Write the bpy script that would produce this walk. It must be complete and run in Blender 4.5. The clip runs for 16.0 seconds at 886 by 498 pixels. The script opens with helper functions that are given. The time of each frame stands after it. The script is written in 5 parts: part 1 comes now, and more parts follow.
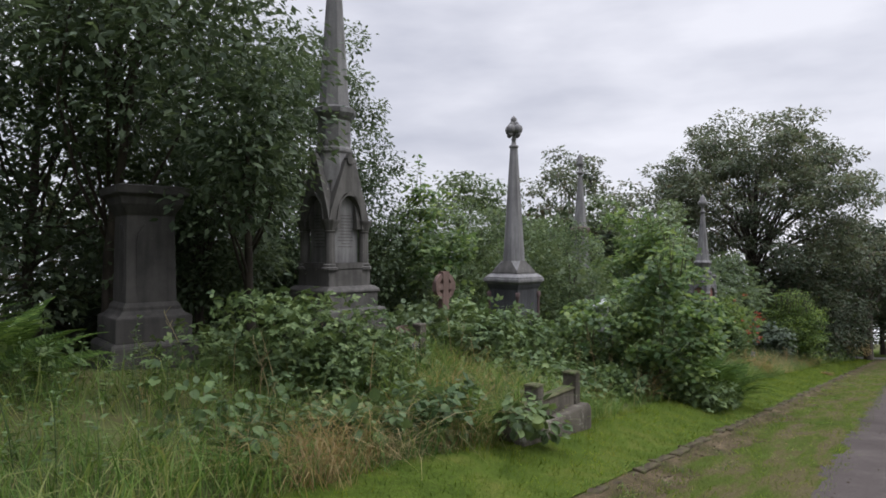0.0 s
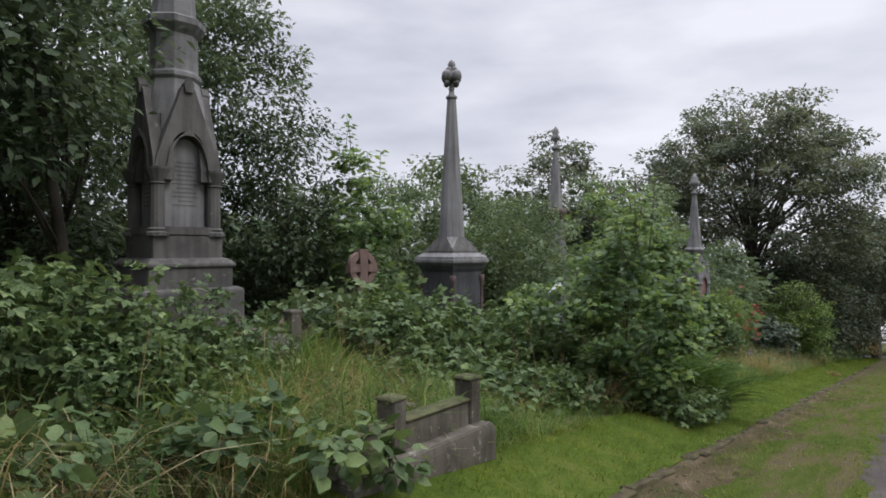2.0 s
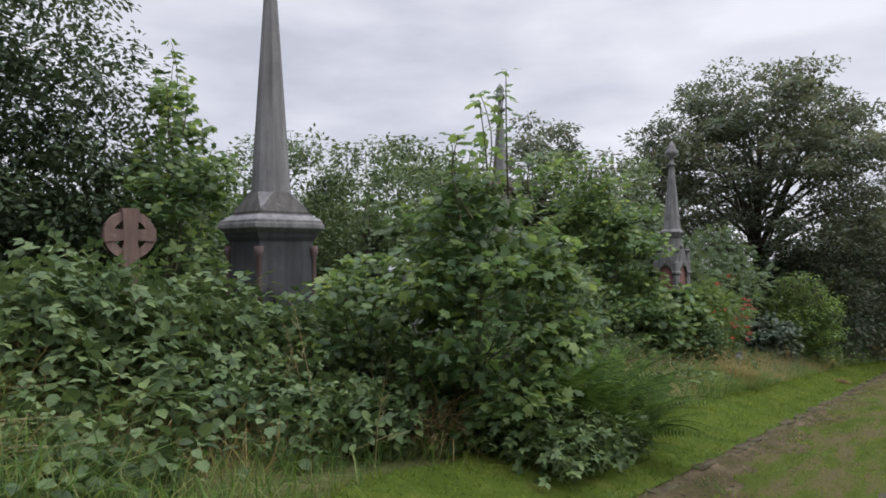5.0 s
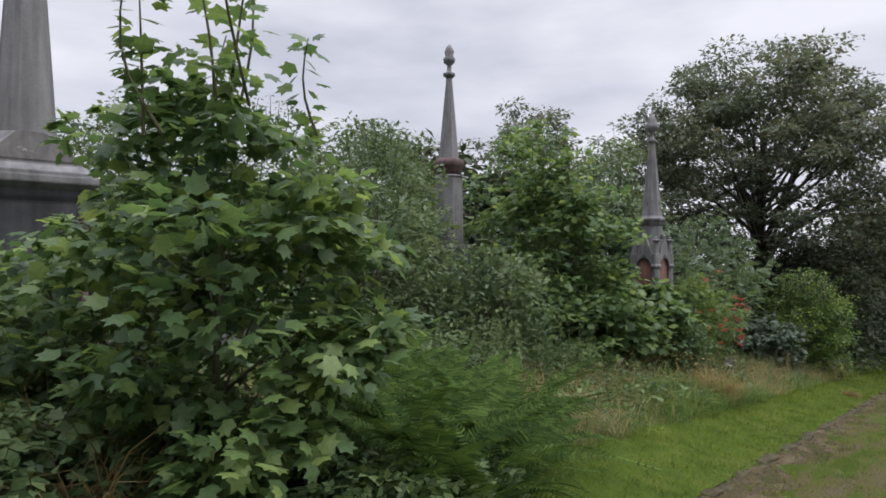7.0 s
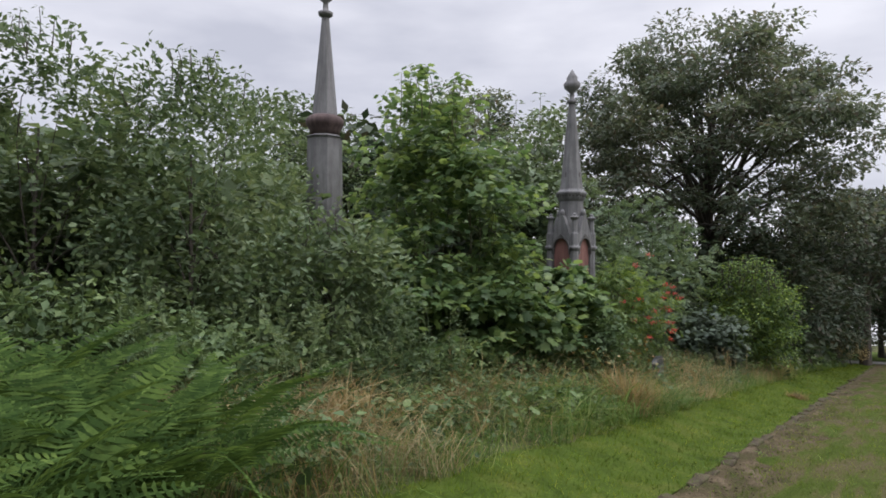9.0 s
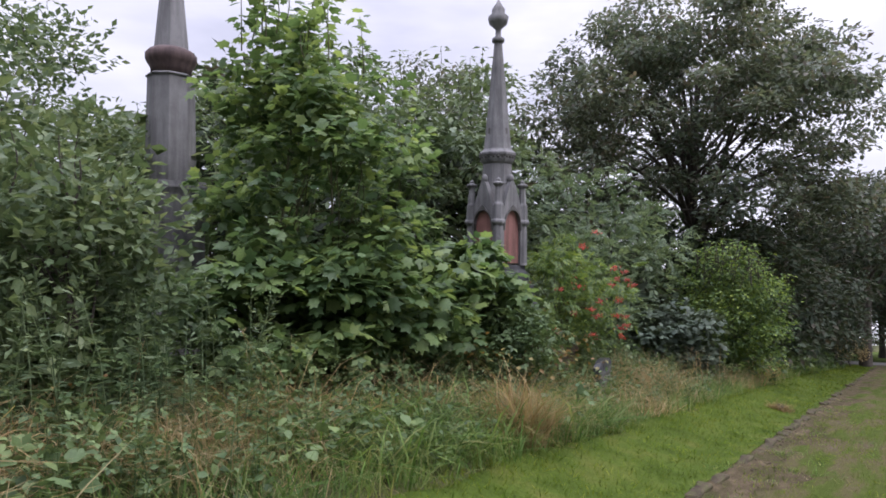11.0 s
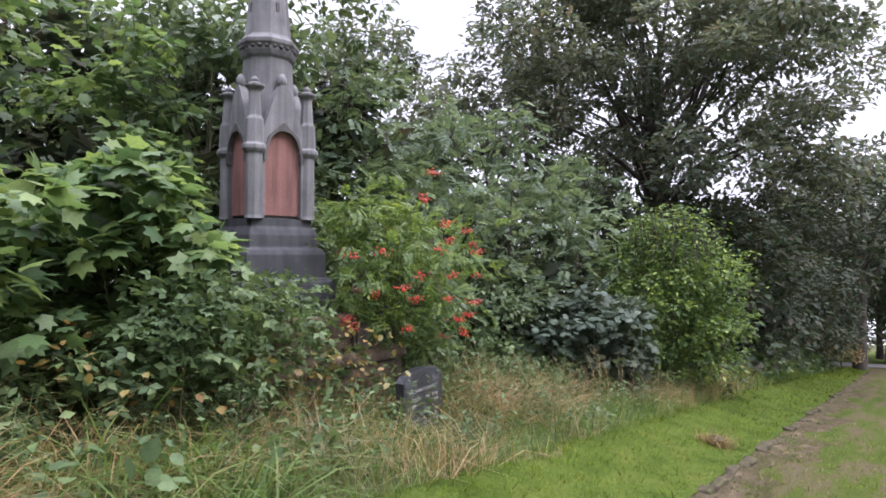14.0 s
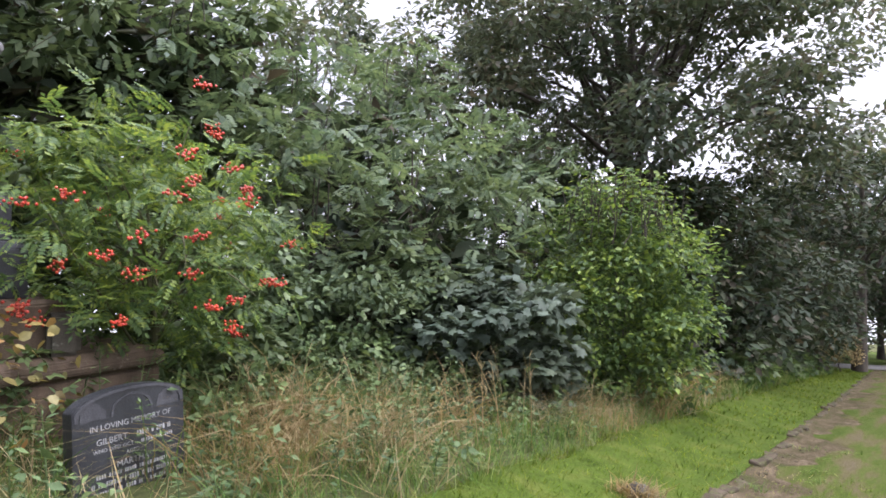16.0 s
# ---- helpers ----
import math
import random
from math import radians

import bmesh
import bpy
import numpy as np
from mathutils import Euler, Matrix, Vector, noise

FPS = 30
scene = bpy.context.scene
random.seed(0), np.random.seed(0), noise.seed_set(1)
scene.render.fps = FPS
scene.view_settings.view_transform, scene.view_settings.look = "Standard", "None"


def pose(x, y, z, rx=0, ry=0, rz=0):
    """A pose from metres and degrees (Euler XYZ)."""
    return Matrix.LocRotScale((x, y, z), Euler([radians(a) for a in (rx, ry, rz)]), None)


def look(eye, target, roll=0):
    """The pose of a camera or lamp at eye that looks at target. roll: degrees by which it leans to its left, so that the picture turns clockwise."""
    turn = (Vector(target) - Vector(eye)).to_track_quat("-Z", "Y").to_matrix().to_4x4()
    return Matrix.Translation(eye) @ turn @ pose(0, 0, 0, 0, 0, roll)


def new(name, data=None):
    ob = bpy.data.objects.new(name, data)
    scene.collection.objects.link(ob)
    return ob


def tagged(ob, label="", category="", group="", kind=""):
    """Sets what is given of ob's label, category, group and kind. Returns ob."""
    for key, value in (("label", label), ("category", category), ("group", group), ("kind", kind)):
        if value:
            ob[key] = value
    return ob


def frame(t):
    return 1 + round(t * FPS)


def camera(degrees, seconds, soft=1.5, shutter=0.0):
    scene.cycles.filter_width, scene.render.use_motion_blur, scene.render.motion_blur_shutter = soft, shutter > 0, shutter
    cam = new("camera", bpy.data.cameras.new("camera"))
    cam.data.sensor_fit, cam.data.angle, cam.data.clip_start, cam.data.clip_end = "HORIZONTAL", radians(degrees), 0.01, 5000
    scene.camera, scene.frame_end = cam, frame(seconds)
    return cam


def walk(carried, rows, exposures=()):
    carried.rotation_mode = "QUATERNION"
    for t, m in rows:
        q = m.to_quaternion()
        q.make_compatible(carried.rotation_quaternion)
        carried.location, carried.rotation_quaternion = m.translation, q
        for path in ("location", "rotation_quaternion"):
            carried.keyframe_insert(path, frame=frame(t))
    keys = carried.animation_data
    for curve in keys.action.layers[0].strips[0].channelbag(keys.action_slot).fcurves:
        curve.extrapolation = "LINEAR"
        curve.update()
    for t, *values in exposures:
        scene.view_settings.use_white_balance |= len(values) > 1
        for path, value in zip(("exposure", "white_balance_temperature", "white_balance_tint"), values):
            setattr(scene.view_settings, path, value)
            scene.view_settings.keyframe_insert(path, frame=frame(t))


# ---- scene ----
cam = camera(70.9, 16.0, soft=1.7)
METRES, EYE, TILT, LEAN, TURN = 26.0, 1.4, 0.0, 0.0, 0.0
ROWS = [
    (0.0, 0.0, 0.0, 0.0, -0.0, 0.0, 0.0),
    (0.5, 0.0147, 0.026, -0.0047, 0.12, -0.03, 0.06),
    (1.0, 0.0281, 0.053, -0.0099, 0.22, -0.13, -0.11),
    (1.5, 0.0452, 0.0777, -0.0142, 0.48, -0.13, 0.03),
    (2.0, 0.0607, 0.104, -0.0182, 0.3, -0.15, -0.01),
    (2.5, 0.0777, 0.1271, -0.0218, 0.32, -0.13, 0.17),
    (3.0, 0.0923, 0.1528, -0.0261, 0.05, -0.09, 0.0),
    (3.5, 0.1089, 0.1748, -0.0289, -0.06, -0.08, 0.04),
    (6.0, 0.2005, 0.2946, -0.0472, 2.91, 0.01, 0.11),
    (6.5, 0.2163, 0.3202, -0.0498, 2.78, 0.03, -0.15),
    (7.0, 0.2305, 0.3443, -0.0524, 2.71, 0.01, -0.15),
    (7.5, 0.2455, 0.3695, -0.0564, 2.08, -0.02, -0.37),
    (8.0, 0.2612, 0.3944, -0.0603, 0.4, -0.05, -0.38),
    (8.5, 0.2798, 0.421, -0.0654, -0.13, -0.07, -0.45),
    (9.0, 0.2994, 0.4477, -0.0699, -0.31, -0.09, -0.38),
    (11.5, 0.3947, 0.5821, -0.0902, -0.26, -0.14, -0.41),
    (12.0, 0.4149, 0.6077, -0.0938, -0.28, -0.15, -0.3),
    (12.5, 0.4336, 0.634, -0.0988, -0.41, -0.17, -0.44),
    (13.0, 0.4541, 0.6581, -0.1017, -0.18, -0.22, -0.33),
    (13.5, 0.4726, 0.6863, -0.1055, -0.38, -0.26, -0.5),
    (14.0, 0.4922, 0.7135, -0.1099, -0.32, -0.23, -0.51),
    (14.5, 0.5101, 0.7404, -0.1132, -0.36, -0.28, -0.53),
    (15.0, 0.5282, 0.7646, -0.1159, -0.18, -0.36, -0.66),
    (15.5, 0.545, 0.79, -0.1195, -0.16, -0.4, -0.62),
    (16.0, 0.5632, 0.8149, -0.124, -0.25, -0.38, -0.64),
]
walk(cam, [(t, pose(0, 0, EYE, TILT, LEAN, TURN) @ pose(METRES * x, METRES * y, METRES * z, 90 + pitch, roll, yaw)) for t, x, y, z, yaw, pitch, roll in ROWS], exposures=[(0.0, 0.18, 6420, 11), (9.0, 0.2, 6420, 11.5), (11.5, 0.63, 6100, 21), (13.0, 0.94, 6100, 21), (16.0, 1.26, 6200, 19)])

# ---- world, sun ----
world = bpy.data.worlds.new("overcast_sky")
scene.world = world
world.use_nodes = True
wt = world.node_tree
wt.nodes.clear()
SUN_EL, SUN_AZ = 48.0, 105.0   # degrees above the horizon; compass degrees from +y towards +x


def wnode(kind, **props):
    n = wt.nodes.new(kind)
    for k, v in props.items():
        n.inputs[k].default_value = v
    return n


sky = wt.nodes.new("ShaderNodeTexSky")
sky.sky_type, sky.sun_disc = "NISHITA", False
sky.sun_elevation, sky.sun_rotation = radians(SUN_EL), radians(SUN_AZ)
sky_gain = wt.nodes.new("ShaderNodeVectorMath")
sky_gain.operation = "SCALE"
sky_gain.inputs[3].default_value = 0.1
wt.links.new(sky.outputs[0], sky_gain.inputs[0])
tc = wt.nodes.new("ShaderNodeTexCoord")
mp = wt.nodes.new("ShaderNodeMapping")
mp.inputs["Scale"].default_value = (1.0, 1.0, 3.2)
mp.inputs["Location"].default_value = (2.3, 0.4, 0.7)
wt.links.new(tc.outputs["Generated"], mp.inputs["Vector"])
nz = wnode("ShaderNodeTexNoise", Scale=2.6, Detail=5.0, Roughness=0.48)
wt.links.new(mp.outputs[0], nz.inputs["Vector"])
cr = wt.nodes.new("ShaderNodeValToRGB")
cr.color_ramp.elements[0].position, cr.color_ramp.elements[0].color = 0.34, (0.52, 0.535, 0.615, 1)
cr.color_ramp.elements[1].position, cr.color_ramp.elements[1].color = 0.62, (0.80, 0.805, 0.87, 1)
wt.links.new(nz.outputs["Fac"], cr.inputs[0])
# an overcast sky is brighter overhead than near the horizon
sep = wt.nodes.new("ShaderNodeSeparateXYZ")
wt.links.new(tc.outputs["Generated"], sep.inputs[0])
lift = wt.nodes.new("ShaderNodeMapRange")
lift.inputs["From Min"].default_value, lift.inputs["From Max"].default_value = 0.55, 1.0
lift.inputs["To Min"].default_value, lift.inputs["To Max"].default_value = 1.0, 7.0
wt.links.new(sep.outputs["Z"], lift.inputs["Value"])
cloud = wt.nodes.new("ShaderNodeVectorMath")
cloud.operation = "SCALE"
wt.links.new(cr.outputs[0], cloud.inputs[0])
wt.links.new(lift.outputs[0], cloud.inputs[3])
wmix = wt.nodes.new("ShaderNodeMix")
wmix.data_type = "RGBA"
wmix.inputs[0].default_value = 0.95
wt.links.new(sky_gain.outputs[0], wmix.inputs[6])
wt.links.new(cloud.outputs[0], wmix.inputs[7])
bg = wnode("ShaderNodeBackground", Strength=1.0)
wt.links.new(wmix.outputs[2], bg.inputs[0])
wo = wt.nodes.new("ShaderNodeOutputWorld")
wt.links.new(bg.outputs[0], wo.inputs[0])

sun = new("sun", bpy.data.lights.new("sun", "SUN"))
sun.data.energy, sun.data.angle, sun.data.color = 1.8, radians(30), (1.0, 0.97, 0.92)
az, el = radians(SUN_AZ), radians(SUN_EL)
sun.matrix_world = look((math.sin(az) * math.cos(el) * 50, math.cos(az) * math.cos(el) * 50, math.sin(el) * 50), (0, 0, 0))

# ---- plan: s runs along the path, n away from it to the graves ----
U = np.array([0.5985, 0.801])
N = np.array([-0.801, 0.5985])
ANG = math.degrees(math.atan2(0.801, 0.5985))


def sn(s, n):
    p = s * U + n * N
    return float(p[0]), float(p[1])


def to_sn(x, y):
    return x * U[0] + y * U[1], x * N[0] + y * N[1]


def smooth(a, b, v):
    q = np.clip((np.asarray(v, float) - a) / (b - a), 0, 1)
    return q * q * (3 - 2 * q)


def wave(s, n):
    return (np.sin(s * 0.9 + 1.3 * np.sin(n * 0.7)) + np.sin(n * 1.1 + s * 0.45 + 2.0) + 0.6 * np.sin(s * 2.3 - n * 1.9)) / 2.6


def bank(s, n):
    """Height of the ground: level along the path, a bank under the graves."""
    s, n = np.asarray(s, float), np.asarray(n, float)
    rise = -0.05 * (1 - smooth(2.32, 2.58, n)) + 0.28 * smooth(2.65, 4.1, n) + 0.77 * smooth(4.1, 8.2, n) + 0.4 * smooth(8, 20, n)
    fade = 1 - 0.8 * smooth(40, 58, s)
    return rise * fade + 0.05 * wave(s, n) * smooth(4.3, 6, n)


SLOPE = radians(8.6)   # the whole cemetery falls away along +y; the plan is drawn on the fall and laid down on it
FALL_C, FALL_S = math.cos(SLOPE), math.sin(SLOPE)


def laid(p):
    """Points of the plan (flat path at z 0) brought onto the falling ground."""
    p = np.array(p, float)
    y, z = p[..., 1].copy(), p[..., 2] - 1.4
    p[..., 1] = FALL_C * y + FALL_S * z
    p[..., 2] = 1.4 - FALL_S * y + FALL_C * z
    return p


def grown(p):
    """Low growth: its foot is laid on the fall, and it stands upright from there."""
    p = np.array(p, float)
    s, n = p[:, 0] * U[0] + p[:, 1] * U[1], p[:, 0] * N[0] + p[:, 1] * N[1]
    g = bank(s, n)
    q = laid(np.stack([p[:, 0], p[:, 1], g], 1))
    q[:, 2] += p[:, 2] - g
    return q


def ground_z(x, y):
    s, n = to_sn(x, y)
    return float(bank(s, n))


# ---- materials ----
def material(name):
    m = bpy.data.materials.new(name)
    m.use_nodes = True
    t = m.node_tree
    return m, t, t.nodes["Principled BSDF"], t.nodes["Material Output"]


def ramp(t, stops):
    r = t.nodes.new("ShaderNodeValToRGB")
    e = r.color_ramp.elements
    while len(e) < len(stops):
        e.new(0.5)
    for k, (pos, col) in enumerate(stops):
        e[k].position, e[k].color = pos, (*col, 1)
    return r


def noise_tex(t, scale, detail=4.0, rough=0.55, coord="Object"):
    c = t.nodes.new("ShaderNodeTexCoord")
    n = t.nodes.new("ShaderNodeTexNoise")
    n.inputs["Scale"].default_value, n.inputs["Detail"].default_value, n.inputs["Roughness"].default_value = scale, detail, rough
    t.links.new(c.outputs[coord], n.inputs["Vector"])
    return n


def mixcol(t, a, b, fac, blend="MIX"):
    m = t.nodes.new("ShaderNodeMix")
    m.data_type, m.blend_type = "RGBA", blend
    for sock, v in ((m.inputs[0], fac), (m.inputs[6], a), (m.inputs[7], b)):
        if isinstance(v, (int, float)):
            sock.default_value = v
        elif isinstance(v, tuple):
            sock.default_value = (*v, 1)
        else:
            t.links.new(v, sock)
    return m.outputs[2]


def bump(t, bsdf, height, strength, distance):
    b = t.nodes.new("ShaderNodeBump")
    b.inputs["Strength"].default_value, b.inputs["Distance"].default_value = strength, distance
    t.links.new(height, b.inputs["Height"])
    t.links.new(b.outputs[0], bsdf.inputs["Normal"])


def leaf_mat(name, cols, rough=0.5, through_light=0.3, patch=0.35, spec=0.35, fine_scale=45.0, swing=0.14):
    """Leaves: each leaf its own tint, larger patches of tint, and some light passing through."""
    m, t, b, out = material(name)
    g = t.nodes.new("ShaderNodeNewGeometry")
    k = len(cols)
    r = ramp(t, [(i / (k - 1), c) for i, c in enumerate(cols)])
    t.links.new(g.outputs["Random Per Island"], r.inputs[0])
    big = noise_tex(t, patch, 2.0)
    tone = ramp(t, [(0.3, (0.70, 0.76, 0.80)), (0.7, (1.22, 1.16, 1.10))])
    t.links.new(big.outputs["Fac"], tone.inputs[0])
    col = mixcol(t, r.outputs[0], tone.outputs[0], 1.0, "MULTIPLY")
    fine = noise_tex(t, fine_scale, 3.0)
    tone2 = ramp(t, [(0.32, (1 - swing, 1 - swing, 1 - swing)), (0.68, (1 + swing, 1 + swing, 1 + 0.7 * swing))])
    t.links.new(fine.outputs["Fac"], tone2.inputs[0])
    col = mixcol(t, col, tone2.outputs[0], 1.0, "MULTIPLY")
    t.links.new(col, b.inputs["Base Color"])
    b.inputs["Roughness"].default_value = rough
    b.inputs["Specular IOR Level"].default_value = spec
    tr = t.nodes.new("ShaderNodeBsdfTranslucent")
    warm = mixcol(t, col, (1.27, 1.2, 0.88), 1.0, "MULTIPLY")
    t.links.new(warm, tr.inputs["Color"])
    ms = t.nodes.new("ShaderNodeMixShader")
    ms.inputs[0].default_value = through_light
    t.links.new(b.outputs[0], ms.inputs[1])
    t.links.new(tr.outputs[0], ms.inputs[2])
    t.links.new(ms.outputs[0], out.inputs[0])
    return m


def stone_mat(name, dark, light, lichen=(0.30, 0.31, 0.24), lichen_at=0.66, rough=0.85, scale=1.0, gloss=0.3):
    m, t, b, out = material(name)
    big = noise_tex(t, 1.6 * scale, 5.0, 0.6)
    r = ramp(t, [(0.28, dark), (0.5, tuple((p + q) / 2 for p, q in zip(dark, light))), (0.74, light)])
    t.links.new(big.outputs["Fac"], r.inputs[0])
    # rain streaks: noise drawn out downwards
    c = t.nodes.new("ShaderNodeTexCoord")
    mpn = t.nodes.new("ShaderNodeMapping")
    mpn.inputs["Scale"].default_value = (9.0, 9.0, 0.7)
    t.links.new(c.outputs["Object"], mpn.inputs["Vector"])
    st = t.nodes.new("ShaderNodeTexNoise")
    st.inputs["Scale"].default_value, st.inputs["Detail"].default_value = 1.2, 4.0
    t.links.new(mpn.outputs[0], st.inputs["Vector"])
    sr = ramp(t, [(0.35, (0.68, 0.68, 0.68)), (0.62, (1.08, 1.08, 1.08))])
    t.links.new(st.outputs["Fac"], sr.inputs[0])
    col = mixcol(t, r.outputs[0], sr.outputs[0], 1.0, "MULTIPLY")
    li = noise_tex(t, 7.0 * scale, 6.0, 0.7)
    lr = ramp(t, [(lichen_at, (0, 0, 0)), (lichen_at + 0.06, (1, 1, 1))])
    t.links.new(li.outputs["Fac"], lr.inputs[0])
    lf = t.nodes.new("ShaderNodeMath")
    lf.operation = "MULTIPLY"
    lf.inputs[1].default_value = 0.7
    t.links.new(lr.outputs[0], lf.inputs[0])
    col = mixcol(t, col, lichen, lf.outputs[0])
    grain = noise_tex(t, 90.0, 3.0, 0.7)
    gr = ramp(t, [(0.3, (0.8, 0.8, 0.8)), (0.7, (1.18, 1.18, 1.18))])
    t.links.new(grain.outputs["Fac"], gr.inputs[0])
    col = mixcol(t, col, gr.outputs[0], 1.0, "MULTIPLY")
    t.links.new(col, b.inputs["Base Color"])
    b.inputs["Roughness"].default_value = rough
    b.inputs["Specular IOR Level"].default_value = gloss
    add = t.nodes.new("ShaderNodeMath")
    t.links.new(grain.outputs["Fac"], add.inputs[0])
    t.links.new(li.outputs["Fac"], add.inputs[1])
    bump(t, b, add.outputs[0], 0.35, 0.012)
    return m


def earth_mat(name, stops, scale, fine, strength=0.6, dist=0.03, drawn=1.0):
    m, t, b, out = material(name)
    a = noise_tex(t, scale, 6.0, 0.65)
    if drawn != 1.0:
        # ruts: the pattern runs along the path
        turn, squeeze = t.nodes.new("ShaderNodeMapping"), t.nodes.new("ShaderNodeMapping")
        turn.inputs["Rotation"].default_value = (0, 0, -radians(ANG))
        squeeze.inputs["Scale"].default_value = (drawn, 1, 1)
        t.links.new(a.inputs["Vector"].links[0].from_socket, turn.inputs["Vector"])
        t.links.new(turn.outputs[0], squeeze.inputs["Vector"])
        t.links.new(squeeze.outputs[0], a.inputs["Vector"])
    r = ramp(t, stops)
    t.links.new(a.outputs["Fac"], r.inputs[0])
    f = noise_tex(t, fine, 4.0, 0.7)
    fr = ramp(t, [(0.25, (0.55, 0.55, 0.55)), (0.75, (1.35, 1.35, 1.3))])
    t.links.new(f.outputs["Fac"], fr.inputs[0])
    t.links.new(mixcol(t, r.outputs[0], fr.outputs[0], 1.0, "MULTIPLY"), b.inputs["Base Color"])
    b.inputs["Roughness"].default_value = 0.95
    b.inputs["Specular IOR Level"].default_value = 0.05
    bump(t, b, f.outputs["Fac"], strength, dist)
    return m


M_SOIL = earth_mat("bank_soil", [(0.3, (0.032, 0.042, 0.015)), (0.5, (0.055, 0.06, 0.024)), (0.7, (0.095, 0.08, 0.042))], 0.9, 14.0)
M_LAWN = earth_mat("lawn_turf", [(0.3, (0.024, 0.040, 0.006)), (0.5, (0.042, 0.063, 0.010)), (0.72, (0.070, 0.077, 0.018))], 2.2, 24.0, 0.8, 0.03)
M_STRIP = earth_mat("weedy_gravel", [(0.32, (0.030, 0.046, 0.007)), (0.47, (0.044, 0.058, 0.012)), (0.54, (0.062, 0.056, 0.024)), (0.68, (0.068, 0.055, 0.034)), (0.82, (0.105, 0.088, 0.064))], 3.0, 36.0, 0.8, 0.03, 0.16)
M_TARMAC = earth_mat("worn_tarmac", [(0.3, (0.04, 0.034, 0.032)), (0.55, (0.058, 0.05, 0.048)), (0.75, (0.085, 0.074, 0.068))], 0.9, 60.0, 0.5, 0.01)
M_DIRT = earth_mat("kerbside_dirt", [(0.34, (0.036, 0.04, 0.014)), (0.48, (0.052, 0.042, 0.024)), (0.6, (0.078, 0.06, 0.038)), (0.75, (0.13, 0.105, 0.075))], 4.0, 34.0, 0.9, 0.03, 0.5)
M_ROAD = earth_mat("far_tarmac", [(0.3, (0.10, 0.10, 0.10)), (0.7, (0.16, 0.155, 0.15))], 0.5, 30.0, 0.3, 0.01)
M_KERB = stone_mat("kerb_stone", (0.022, 0.017, 0.011), (0.08, 0.062, 0.043), (0.05, 0.055, 0.02), 0.5, scale=2.2, gloss=0.1)
M_BLACKSTONE = stone_mat("sooted_sandstone", (0.040, 0.038, 0.036), (0.105, 0.10, 0.094))
# Sooted stone, with the canopy's shade put into its blacker colour.
M_SOOT_SHADE = stone_mat("sooted_stone_with_shade", (0.02, 0.019, 0.018), (0.055, 0.052, 0.048), (0.09, 0.09, 0.075), 0.7)
M_GREYSTONE = stone_mat("weathered_grey_stone", (0.078, 0.076, 0.078), (0.175, 0.172, 0.172), (0.26, 0.26, 0.22), 0.68)
M_OBELISK = stone_mat("grey_granite", (0.115, 0.112, 0.115), (0.18, 0.176, 0.178), lichen_at=0.72)
M_TOMB = stone_mat("mossy_sandstone", (0.036, 0.031, 0.024), (0.125, 0.112, 0.092), (0.24, 0.24, 0.20), 0.6, gloss=0.15)
M_VAULT = stone_mat("brown_vault_sandstone", (0.045, 0.034, 0.025), (0.16, 0.118, 0.085), (0.19, 0.17, 0.13), 0.62, gloss=0.1)
M_SLATE = stone_mat("dark_plinth_stone", (0.026, 0.027, 0.030), (0.062, 0.063, 0.068), (0.12, 0.12, 0.11), 0.7)
M_MOSS = stone_mat("mossy_coping", (0.028, 0.03, 0.014), (0.085, 0.082, 0.045), (0.06, 0.085, 0.03), 0.52, gloss=0.1)
M_LICHEN = stone_mat("lichened_kerb", (0.05, 0.05, 0.045), (0.12, 0.115, 0.10), (0.36, 0.36, 0.34), 0.53, scale=4.0, gloss=0.1)
M_REDGRANITE = stone_mat("red_sandstone_panel", (0.125, 0.058, 0.05), (0.215, 0.108, 0.092), (0.25, 0.19, 0.17), 0.7)
M_DULLRED = stone_mat("dull_red_granite", (0.055, 0.037, 0.036), (0.105, 0.072, 0.069), (0.13, 0.11, 0.10), 0.7)
M_RUST = stone_mat("red_brown_stone", (0.085, 0.056, 0.048), (0.185, 0.125, 0.105), (0.20, 0.17, 0.135), 0.62)
M_PALE = stone_mat("pale_marble", (0.3, 0.31, 0.33), (0.46, 0.47, 0.49), (0.3, 0.32, 0.3), 0.66)
M_POLISHED = stone_mat("black_granite", (0.012, 0.013, 0.015), (0.028, 0.03, 0.034), (0.06, 0.065, 0.06), 0.72, rough=0.35, gloss=0.5)
M_LETTER = stone_mat("faded_lettering", (0.14, 0.145, 0.145), (0.34, 0.34, 0.34), (0.06, 0.06, 0.06), 0.58)
M_BARK = stone_mat("dark_bark", (0.028, 0.023, 0.018), (0.075, 0.062, 0.05), (0.06, 0.08, 0.05), 0.62)
M_STEM = stone_mat("green_stem", (0.045, 0.05, 0.022), (0.1, 0.095, 0.05), (0.06, 0.08, 0.04), 0.7)

